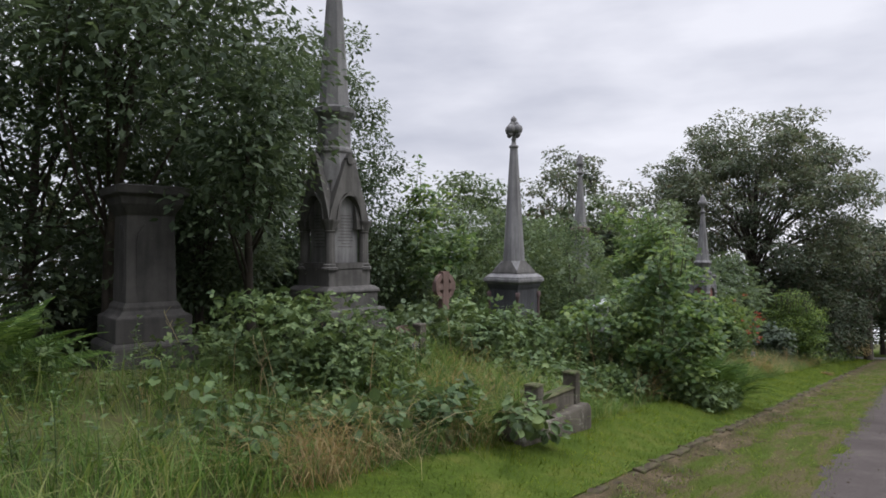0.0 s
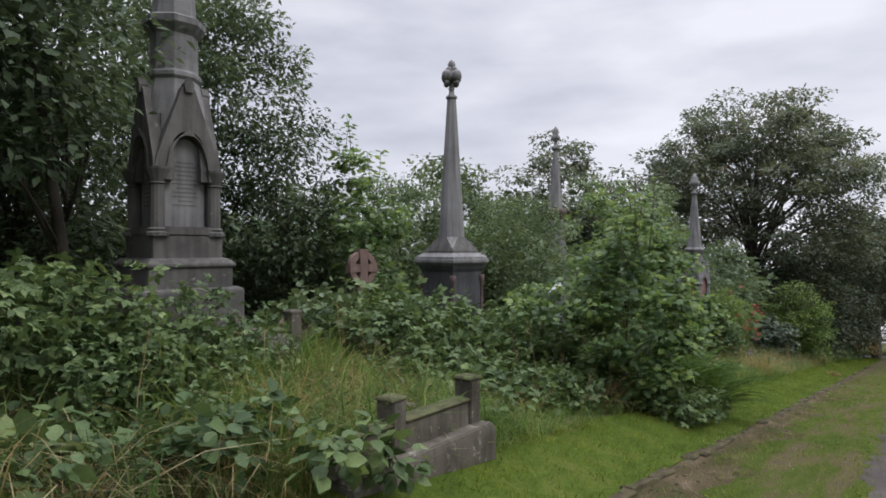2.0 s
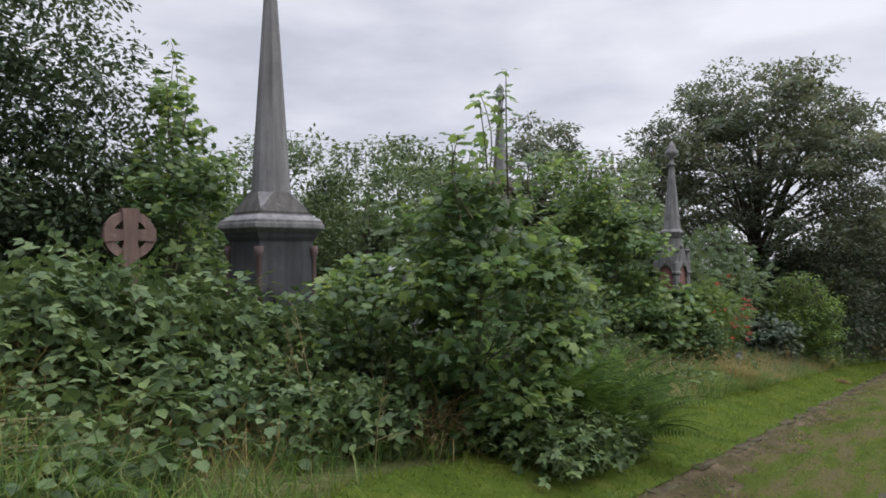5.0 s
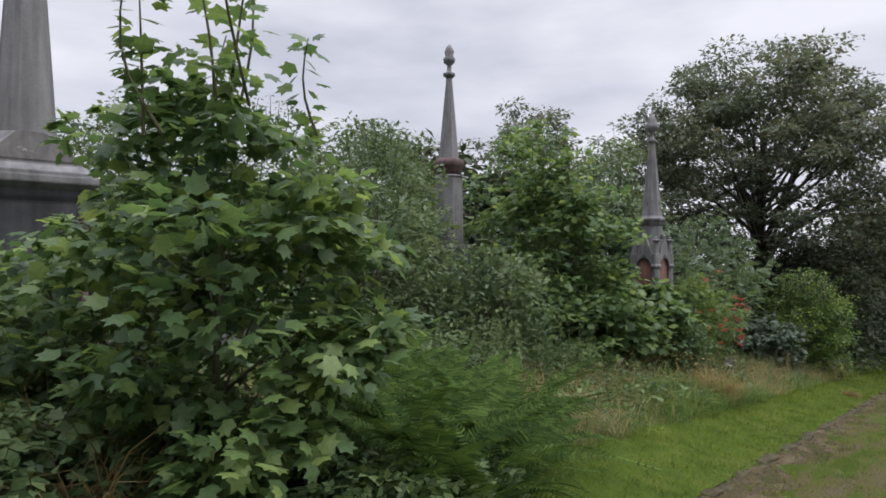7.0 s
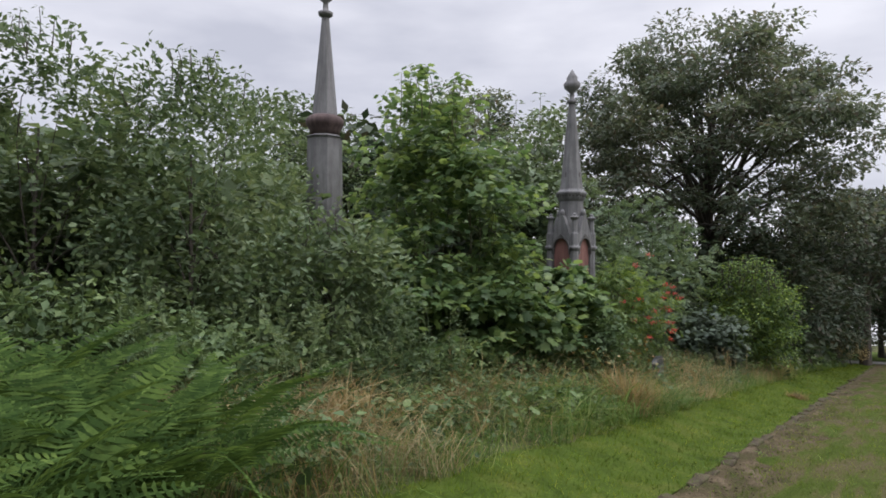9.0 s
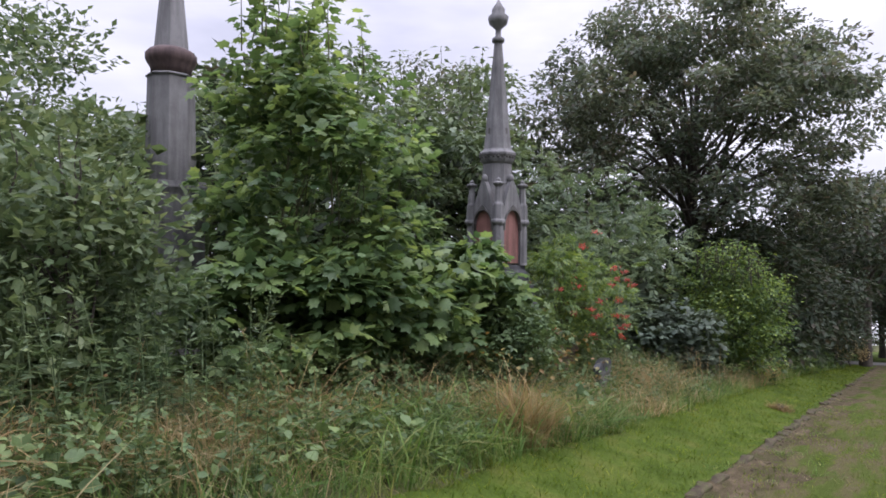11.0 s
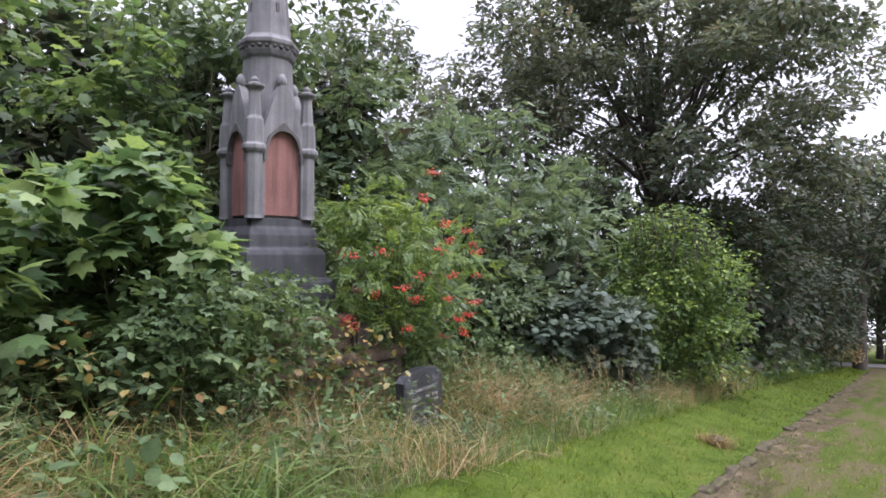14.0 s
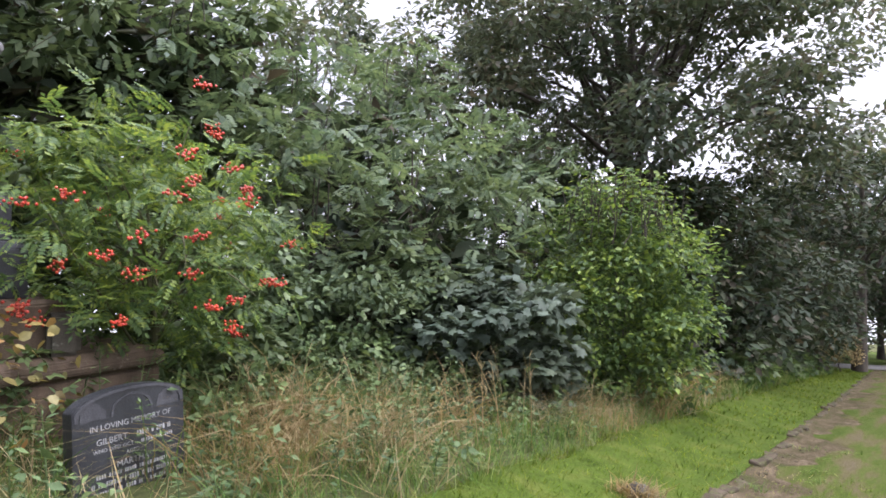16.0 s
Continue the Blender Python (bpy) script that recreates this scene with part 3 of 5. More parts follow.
g = ground_sheet("path", np.arange(-14, 66, 0.5), np.linspace(-3.2, 1.1, 8), M_TARMAC, 0.004)
tagged(g, "worn purple-grey tarmac cemetery path", "path")
g = ground_sheet("lawn_far_side", np.arange(-14, 66, 1.0), np.linspace(-30, -3.205, 10), M_LAWN, 0.002)
tagged(g, "mown grass on the far side of the path", "lawn")
g = ground_sheet("road", np.linspace(66.3, 74, 6), np.linspace(-40, 40, 30), M_ROAD, 0.01)
tagged(g, "grey tarmac road across the end of the path", "road")
g = ground_sheet("lawn_beyond", np.linspace(74.1, 140, 12), np.linspace(-60, 60, 30), M_LAWN, 0.004)
tagged(g, "grass beyond the crossing road", "lawn")


# ---- monuments ----
GRAVES = ANG - 12   # the old monuments stand a little askew to the path


def obelisk_monument():
    o = stand("obelisk_monument", "tall grey stone obelisk on a moulded pedestal, carved finial on top", "monument", 1.68, 14.70, 1.0, 47.0, eye=1.9)
    o.scale = (1.0, 1.0, 0.975)
    z = lambda v: v - 1.0
    bm = bmesh.new()
    add_stack(bm, [(0.62, z(0.5)), (0.62, z(1.35)), (0.52, z(1.42)), (0.5, z(1.5))])
    bm_part("plinth", o, bm, M_BLACKSTONE, 0.008)
    bm = bmesh.new()
    add_stack(bm, [(0.405, z(1.5)), (0.405, z(2.72)), (0.44, z(2.78)), (0.46, z(2.84))])
    bm_part("die", o, bm, M_SLATE, 0.008)
    for q in range(4):
        bm = bmesh.new()
        add_stack(bm, [(0.05, z(1.5)), (0.05, z(1.6)), (0.032, z(1.63)), (0.032, z(2.5)), (0.05, z(2.54)), (0.055, z(2.66))], 10, 0.41, -0.41)
        turned(bm, q)
        bm_part("colonnette", o, bm, M_DULLRED, 0.0, "dull red granite colonnette", True)
    bm = bmesh.new()
    add_stack(bm, [(0.44, z(2.83)), (0.48, z(2.87)), (0.515, z(2.905)), (0.515, z(2.965)), (0.495, z(2.975)), (0.495, z(3.01)), (0.40, z(3.085)), (0.40, z(3.10))])
    # lighter stone than the foot: its lit edge is put into the colour
    bm_part("cornice", o, bm, M_GREYSTONE, 0.006)
    bm = bmesh.new()
    add_stack(bm, [(0.365, z(3.095)), (0.365, z(3.135))])
    low = [bm.verts.new((0.365 * sx, 0.365 * sy, z(3.135))) for sx, sy in ((1, 1), (-1, 1), (-1, -1), (1, -1))]
    top = [bm.verts.new((0.283 * math.cos(math.pi / 8 + k * math.pi / 4), 0.283 * math.sin(math.pi / 8 + k * math.pi / 4), z(3.40))) for k in range(8)]
    for q in range(4):
        bm.faces.new((low[q], top[2 * q + 1], top[2 * q]))
        bm.faces.new((low[q], low[(q + 1) % 4], top[(2 * q + 2) % 8], top[2 * q + 1]))
    bm.faces.new(top)
    bm_part("spire_foot", o, bm, M_BLACKSTONE, 0.004)
    # broaches where the square foot meets the eight-sided shaft
    bm = bmesh.new()
    for q in range(4):
        a = math.pi / 4 + q * math.pi / 2
        c, s_ = math.cos(a), math.sin(a)
        foot = bm.verts.new((0.513 * c, 0.513 * s_, z(3.15)))
        l = bm.verts.new((0.268 * c - 0.104 * s_, 0.268 * s_ + 0.104 * c, z(3.398)))
        r = bm.verts.new((0.268 * c + 0.104 * s_, 0.268 * s_ - 0.104 * c, z(3.398)))
        k = bm.verts.new((0.15 * c, 0.15 * s_, z(3.2)))
        for f in ((foot, r, l), (foot, l, k), (foot, k, r), (l, r, k)):
            bm.faces.new(f)
    # paler stone paints in the light on these upturned facets
    bm_part("broach", o, bm, M_GREYSTONE)
    bm = bmesh.new()
    add_stack(bm, [(0.246, z(3.395)), (0.243, z(3.46)), (0.085, z(6.13))], 8)
    bm_part("shaft", o, bm, M_OBELISK, 0.004)
    bm = bmesh.new()
    add_stack(bm, [(0.085, z(6.13)), (0.105, z(6.15)), (0.105, z(6.19)), (0.06, z(6.22)), (0.045, z(6.3)), (0.06, z(6.35)), (0.04, z(6.4)), (0.05, z(6.6)), (0.055, z(6.76)), (0.075, z(6.82)), (0.05, z(6.88)), (0.005, z(6.93))], 10)
    for q in range(4):
        a = q * math.pi / 2
        for dz, r, off in ((6.58, 0.115, 0.115), (6.46, 0.06, 0.13), (6.7, 0.06, 0.08)):
            bmesh.ops.create_icosphere(bm, subdivisions=2, radius=r, matrix=Matrix.Translation((off * math.cos(a), off * math.sin(a), z(dz))) @ Matrix.Diagonal((1, 1, 1.15, 1)))
    bm_part("finial", o, bm, M_OBELISK, 0.0, "carved leaf finial", True)


def arch_outline(w, z0, spring, apex, k=8):
    """Pointed arch outline in x, z."""
    pts = [(-w, z0), (w, z0)]
    for i in range(k + 1):
        t = i / k
        pts.append((w * math.cos(t * math.pi / 2) ** 0.8, spring + (apex - spring) * math.sin(t * math.pi / 2) ** 1.15))
    for i in range(k - 1, -1, -1):
        t = i / k
        pts.append((-w * math.cos(t * math.pi / 2) ** 0.8, spring + (apex - spring) * math.sin(t * math.pi / 2) ** 1.15))
    return pts


def add_arch_frame(bm, w, z0, spring, apex, outer, y0, y1, k=8):
    """A gable with a pointed opening cut through it: outer is the list of points of its outside, from bottom right over the top to bottom left."""
    inner = arch_outline(w, z0, spring, apex, k)[1:] + [(-w, z0)]
    m = len(inner)
    # spread the outside points evenly against the inside ones
    seg = [0.0]
    for a, b in zip(outer, outer[1:]):
        seg.append(seg[-1] + math.dist(a, b))
    ob = []
    for i in range(m):
        d = seg[-1] * i / (m - 1)
        j = max(q for q in range(len(seg)) if seg[q] <= d + 1e-9)
        j = min(j, len(outer) - 2)
        t = (d - seg[j]) / max(seg[j + 1] - seg[j], 1e-9)
        ob.append((outer[j][0] + t * (outer[j + 1][0] - outer[j][0]), outer[j][1] + t * (outer[j + 1][1] - outer[j][1])))
    vi = [[bm.verts.new((x, y, z)) for x, z in inner] for y in (y0, y1)]
    vo = [[bm.verts.new((x, y, z)) for x, z in ob] for y in (y0, y1)]
    for i in range(m - 1):
        bm.faces.new((vi[0][i], vo[0][i], vo[0][i + 1], vi[0][i + 1]))
        bm.faces.new((vi[1][i], vi[1][i + 1], vo[1][i + 1], vo[1][i]))
        bm.faces.new((vi[0][i], vi[0][i + 1], vi[1][i + 1], vi[1][i]))
        bm.faces.new((vo[0][i], vo[1][i], vo[1][i + 1], vo[0][i + 1]))
    for i in (0, m - 1):
        bm.faces.new((vi[0][i], vi[1][i], vo[1][i], vo[0][i]))


def add_column(bm, x, y, z0, z1, r, cap=0.1, sides=12):
    add_stack(bm, [(r * 1.6, z0), (r * 1.6, z0 + 0.04), (r * 1.25, z0 + 0.06), (r * 1.35, z0 + 0.085), (r, z0 + 0.11), (r * 0.95, z1 - cap - 0.03), (r * 1.2, z1 - cap - 0.015), (r, z1 - cap), (r * 1.7, z1 - 0.03), (r * 1.75, z1)], sides, x, y)


def gothic_monument():
    """The tall sooted monument: plinths, four arched faces with colonnettes and gables, an eight-sided neck and a spire."""
    o = stand("gothic_spire_monument", "sooted gothic sandstone monument with arched panels and spire", "monument", -1.83, 10.45, 1.0, 46.7, eye=1.4)
    o.scale = (1.0, 1.0, 0.94)
    z = lambda v: v - 1.0
    bm = bmesh.new()
    add_box(bm, -0.8, 0.8, -0.8, 0.8, z(0.4), z(1.5))
    bm_part("foundation", o, bm, M_TOMB, 0.015)
    bm = bmesh.new()
    add_stack(bm, [(0.62, z(1.5)), (0.62, z(2.04)), (0.585, z(2.075))])
    bm_part("plinth", o, bm, M_BLACKSTONE, 0.01)
    bm = bmesh.new()
    add_stack(bm, [(0.515, z(2.06)), (0.515, z(2.33)), (0.545, z(2.35)), (0.545, z(2.385)), (0.51, z(2.42)), (0.47, z(2.45)), (0.425, z(2.46)), (0.425, z(2.74))])
    bm_part("base_course", o, bm, M_BLACKSTONE, 0.006)
    bm = bmesh.new()
    add_box(bm, -0.27, 0.27, -0.27, 0.27, z(2.74), z(4.3))
    bm_part("core", o, bm, M_BLACKSTONE)
    for q in range(4):
        bm = bmesh.new()
        add_arch_frame(bm, 0.272, z(3.45), z(3.5), z(4.08), [(0.40, z(3.45)), (0.40, z(3.66)), (0.05, z(4.72)), (-0.05, z(4.72)), (-0.40, z(3.66)), (-0.40, z(3.45))], -0.41, -0.16)
        add_prism(bm, [(0.045, z(4.58)), (0.06, z(4.68)), (0.0, z(4.78)), (-0.06, z(4.68)), (-0.045, z(4.58))], -0.44, -0.34)
        turned(bm, q)
        bm_part("gable", o, bm, M_BLACKSTONE)
        bm = bmesh.new()
        add_arch_frame(bm, 0.245, z(3.45), z(3.5), z(4.03), [(0.285, z(3.45)), (0.285, z(3.54)), (0.22, z(3.88)), (0.0, z(4.12)), (-0.22, z(3.88)), (-0.285, z(3.54)), (-0.285, z(3.45))], -0.43, -0.30)
        turned(bm, q)
        bm_part("hood_mould", o, bm, M_BLACKSTONE)
        bm = bmesh.new()
        add_prism(bm, arch_outline(0.25, z(2.86), z(3.5), z(4.0)), -0.30, -0.272)
        turned(bm, q)
        bm_part("inscribed_panel", o, bm, M_GREYSTONE, 0.004, "grey panel with worn inscription")
        # worn lines of lettering, too faint to read
        bm = bmesh.new()
        for k in range(11):
            w = 0.17 * (0.6 + 0.4 * math.sin(k * 2.1 + q) ** 2)
            zz = z(3.68 - 0.055 * k)
            add_box(bm, -w, w, -0.3025, -0.299, zz, zz + 0.016)
        turned(bm, q)
        tagged(bm_part("worn_lettering", o, bm, M_BLACKSTONE), kind="stuff")
        bm = bmesh.new()
        add_box(bm, -0.3, 0.3, -0.43, -0.26, z(2.74), z(2.86))
        turned(bm, q)
        bm_part("sill", o, bm, M_BLACKSTONE, 0.02)
    for sx in (-1, 1):
        for sy in (-1, 1):
            bm = bmesh.new()
            add_column(bm, sx * 0.345, sy * 0.345, z(2.74), z(3.60), 0.082, 0.185)
            bm_part("colonnette", o, bm, M_BLACKSTONE, 0.0, "", False)
    bm = bmesh.new()
    add_stack(bm, [(0.38, z(4.1)), (0.31, z(4.6)), (0.275, z(4.78)), (0.30, z(4.82)), (0.30, z(4.87)), (0.265, z(4.91)), (0.258, z(5.38)), (0.30, z(5.43)), (0.345, z(5.50)), (0.345, z(5.58)), (0.26, z(5.63))], 8)
    bm_part("neck", o, bm, M_GREYSTONE, 0.004)
    bm = bmesh.new()
    add_stack(bm, [(0.25, z(5.62)), (0.235, z(5.75)), (0.02, z(9.4))], 8)
    bm_part("spire", o, bm, M_GREYSTONE, 0.003)


def pedestal_monument():
    o = stand("pedestal_monument", "dark broken pedestal monument with heavy moulded cap, in shade", "monument", -4.28, 8.9, 0.95, GRAVES, eye=1.3)
    z = lambda v: v - 0.95
    bm = bmesh.new()
    add_stack(bm, [(0.57, z(0.5)), (0.57, z(1.42)), (0.54, z(1.47))])
    bm_part("plinth", o, bm, M_SOOT_SHADE, 0.012)
    bm = bmesh.new()
    add_stack(bm, [(0.50, z(1.47)), (0.50, z(1.80)), (0.43, z(1.84)), (0.38, z(1.90)), (0.385, z(1.93)), (0.34, z(2.0))])
    bm_part("base_course", o, bm, M_SOOT_SHADE, 0.008)
    bm = bmesh.new()
    add_stack(bm, [(0.335, z(2.0)), (0.315, z(3.2)), (0.34, z(3.24))])
    bm_part("die", o, bm, M_SOOT_SHADE, 0.006)
    for q in range(4):
        bm = bmesh.new()
        add_prism(bm, arch_outline(0.2, z(2.1), z(2.8), z(3.1)), -0.338, -0.31)
        turned(bm, q)
        bm_part("panel", o, bm, M_SOOT_SHADE, 0.004)
    bm = bmesh.new()
    add_stack(bm, [(0.33, z(3.24)), (0.40, z(3.36)), (0.42, z(3.46)), (0.48, z(3.5)), (0.48, z(3.6)), (0.40, z(3.63))])
    bm_part("cap", o, bm, M_SOOT_SHADE, 0.006)


def far_obelisk():
    o = stand("round_obelisk_monument", "grey stone spire with red granite ring mouldings and finial", "monument", 5.40, 23.9, 1.2, GRAVES, eye=6.0)
    z = lambda v: v - 1.2
    bm = bmesh.new()
    add_stack(bm, [(0.6, z(0.6)), (0.6, z(1.7)), (0.52, z(1.8)), (0.42, z(1.85)), (0.40, z(3.6)), (0.44, z(3.7)), (0.42, z(3.8))])
    bm_part("pedestal", o, bm, M_GREYSTONE, 0.01)
    bm = bmesh.new()
    add_stack(bm, [(0.36, z(3.8)), (0.33, z(5.45)), (0.36, z(5.48)), (0.3, z(5.52))], 8)
    bm_part("drum", o, bm, M_GREYSTONE, 0.006)
    bm = bmesh.new()
    add_stack(bm, [(0.3, z(5.52)), (0.31, z(5.62)), (0.36, z(5.7)), (0.385, z(5.76)), (0.385, z(5.84)), (0.33, z(5.9)), (0.27, z(5.93))], 20)
    bm_part("ring_moulding", o, bm, M_DULLRED, 0.0, "red granite ring moulding", True)
    bm = bmesh.new()
    add_stack(bm, [(0.24, z(5.92)), (0.235, z(6.0)), (0.07, z(7.95))], 8)
    bm_part("spire", o, bm, M_OBELISK, 0.003)
    bm = bmesh.new()
    add_stack(bm, [(0.07, z(7.95)), (0.14, z(8.0)), (0.15, z(8.06)), (0.06, z(8.1)), (0.05, z(8.26)), (0.13, z(8.34)), (0.15, z(8.42)), (0.09, z(8.5)), (0.12, z(8.6)), (0.07, z(8.72)), (0.01, z(8.8))], 10)
    bm_part("finial", o, bm, M_OBELISK, 0.0, "", True)


def red_panel_monument():
    """The monument with red panels, corner columns with pinnacles, and a spire, on a walled vault."""
    cx, cy = 10.78, 25.97
    o = stand("red_panel_monument", "grey stone monument with red sandstone panels, corner pinnacles, spire", "monument", cx, cy, 0.5, 43.0, eye=1.9)
    o.scale = (1.0, 1.0, 0.985)
    z = lambda v: v - 0.5
    bm = bmesh.new()
    add_box(bm, -1.15, 1.3, -1.0, 1.0, z(-0.4), z(1.06))
    bm_part("vault_wall", o, bm, M_VAULT, 0.015).rotation_euler.z = radians(12)
    bm = bmesh.new()
    add_stack(bm, [(1.0, z(1.06)), (1.06, z(1.10)), (1.07, z(1.15)), (1.05, z(1.20)), (0.98, z(1.24))])
    for v in bm.verts:
        v.co.x = v.co.x * 1.16 + 0.075
    bm_part("moulded_ledge", o, bm, M_VAULT, 0.01).rotation_euler.z = radians(12)
    bm = bmesh.new()
    add_stack(bm, [(0.78, z(1.24)), (0.78, z(1.62)), (0.74, z(1.66))])
    bm_part("lower_plinth", o, bm, M_VAULT, 0.012)
    for sx in (-1, 1):
        for sy in (-1, 1):
            bm = bmesh.new()
            add_box(bm, sx * 0.76 - 0.11, sx * 0.76 + 0.11, sy * 0.76 - 0.11, sy * 0.76 + 0.11, z(1.24), z(1.56))
            bm_part("corner_block", o, bm, M_TOMB, 0.03)
    bm = bmesh.new()
    add_stack(bm, [(0.58, z(1.66)), (0.58, z(2.03)), (0.555, z(2.07)), (0.51, z(2.09))])
    bm_part("middle_plinth", o, bm, M_SLATE, 0.01)
    bm = bmesh.new()
    add_stack(bm, [(0.49, z(2.07)), (0.49, z(2.36)), (0.47, z(2.41)), (0.425, z(2.44)), (0.42, z(2.45)), (0.42, z(2.58)), (0.40, z(2.64)), (0.37, z(2.68)), (0.37, z(2.76))])
    bm_part("base_course", o, bm, M_SLATE, 0.008)
    bm = bmesh.new()
    add_box(bm, -0.29, 0.29, -0.29, 0.29, z(2.76), z(3.9))
    bm_part("core", o, bm, M_GREYSTONE)
    for q in range(4):
        bm = bmesh.new()
        add_prism(bm, arch_outline(0.235, z(2.80), z(3.5), z(3.78)), -0.325, -0.292)
        turned(bm, q)
        bm_part("red_panel", o, bm, M_REDGRANITE, 0.004, "red sandstone panel with worn inscription")
        bm = bmesh.new()
        add_arch_frame(bm, 0.225, z(2.78), z(3.48), z(3.80), [(0.29, z(2.78)), (0.29, z(3.52)), (0.30, z(3.62)), (0.04, z(4.34)), (-0.04, z(4.34)), (-0.30, z(3.62)), (-0.29, z(3.52)), (-0.29, z(2.78))], -0.375, -0.18)
        turned(bm, q)
        bm_part("gable", o, bm, M_GREYSTONE)
        bm = bmesh.new()
        add_stack(bm, [(0.03, z(4.26)), (0.055, z(4.31)), (0.05, z(4.37)), (0.02, z(4.42))], 8, 0, -0.33)
        turned(bm, q)
        bm_part("gable_knob", o, bm, M_GREYSTONE, 0, "", True)
        bm = bmesh.new()
        add_arch_frame(bm, 0.21, z(3.4), z(3.46), z(3.76), [(0.24, z(3.4)), (0.245, z(3.5)), (0.18, z(3.7)), (0.0, z(3.86)), (-0.18, z(3.7)), (-0.245, z(3.5)), (-0.24, z(3.4))], -0.395, -0.30)
        turned(bm, q)
        bm_part("hood_mould", o, bm, M_BLACKSTONE)
    for sx in (-1, 1):
        for sy in (-1, 1):
            bm = bmesh.new()
            add_stack(bm, [(0.1, z(2.76)), (0.09, z(2.8)), (0.085, z(3.48)), (0.105, z(3.5)), (0.125, z(3.53)), (0.125, z(3.57)), (0.1, z(3.6)), (0.09, z(3.86)), (0.07, z(3.9)), (0.055, z(4.16)), (0.06, z(4.18)), (0.10, z(4.22)), (0.10, z(4.245)), (0.04, z(4.27)), (0.045, z(4.3)), (0.01, z(4.34))], 8, sx * 0.325, sy * 0.325)
            bm_part("pinnacle", o, bm, M_GREYSTONE, 0.004)
    bm = bmesh.new()
    add_stack(bm, [(0.34, z(3.8)), (0.27, z(4.3)), (0.255, z(4.62)), (0.28, z(4.65)), (0.30, z(4.7)), (0.30, z(4.74)), (0.33, z(4.78)), (0.33, z(4.82)), (0.27, z(4.87)), (0.25, z(4.9))], 8)
    bm_part("neck", o, bm, M_GREYSTONE, 0.004)
    bm = bmesh.new()
    for k in range(24):
        a = 2 * math.pi * k / 24
        bmesh.ops.create_icosphere(bm, subdivisions=1, radius=0.032, matrix=Matrix.Translation((0.305 * math.cos(a), 0.305 * math.sin(a), z(4.74))))
    bm_part("ball_moulding", o, bm, M_BLACKSTONE, 0, "", True)
    bm = bmesh.new()
    add_stack(bm, [(0.25, z(4.88)), (0.235, z(5.0)), (0.07, z(6.87))], 8)
    bm_part("spire", o, bm, M_GREYSTONE, 0.003)
    for q in range(4):
        bm = bmesh.new()
        a = q * math.pi / 2
        add_box(bm, 0.205 * math.cos(a) - 0.02, 0.205 * math.cos(a) + 0.02, 0.205 * math.sin(a) - 0.02, 0.205 * math.sin(a) + 0.02, z(5.17), z(5.27))
        bm_part("spire_slot", o, bm, M_BLACKSTONE)
    bm = bmesh.new()
    add_stack(bm, [(0.07, z(6.87)), (0.11, z(6.9)), (0.11, z(6.95)), (0.05, z(7.0)), (0.05, z(7.13)), (0.16, z(7.24)), (0.185, z(7.34)), (0.11, z(7.42)), (0.12, z(7.48)), (0.05, z(7.6)), (0.01, z(7.68))], 8)
    bm_part("finial", o, bm, M_OBELISK, 0.0, "", True)


def celtic_cross():
    x, y = 0.02, 14.15
    o = stand("wheel_cross", "red-brown stone wheel-head cross among the shrubs", "cross", x, y, 1.0, ANG - 8, eye=1.7)
    bm = bmesh.new()
    k, r0, r1 = 28, 0.2, 0.31
    for i in range(k):
        a0, a1 = 2 * math.pi * i / k, 2 * math.pi * (i + 1) / k
        ps = []
        for a in (a0, a1):
            for r in (r0, r1):
                for yy in (-0.055, 0.055):
                    ps.append(bm.verts.new((r * math.cos(a), yy, 1.68 + r * math.sin(a))))
        for f in ((0, 2, 6, 4), (1, 5, 7, 3), (2, 3, 7, 6), (0, 4, 5, 1)):
            bm.faces.new([ps[j] for j in f])
    bmesh.ops.remove_doubles(bm, verts=bm.verts, dist=0.0005)
    bm_part("wheel", o, bm, M_RUST)
    bm = bmesh.new()
    add_prism(bm, [(-0.16, -0.1), (0.16, -0.1), (0.10, 1.5), (0.07, 1.62), (0.11, 2.02), (-0.11, 2.02), (-0.07, 1.62), (-0.10, 1.5)], -0.075, 0.075)
    bm_part("upright", o, bm, M_RUST, 0.01)
    bm = bmesh.new()
    add_prism(bm, [(-0.315, 1.58), (-0.1, 1.62), (0.1, 1.62), (0.315, 1.58), (0.315, 1.78), (0.1, 1.74), (-0.1, 1.74), (-0.315, 1.78)], -0.07, 0.07)
    bm_part("arm", o, bm, M_RUST, 0.01)


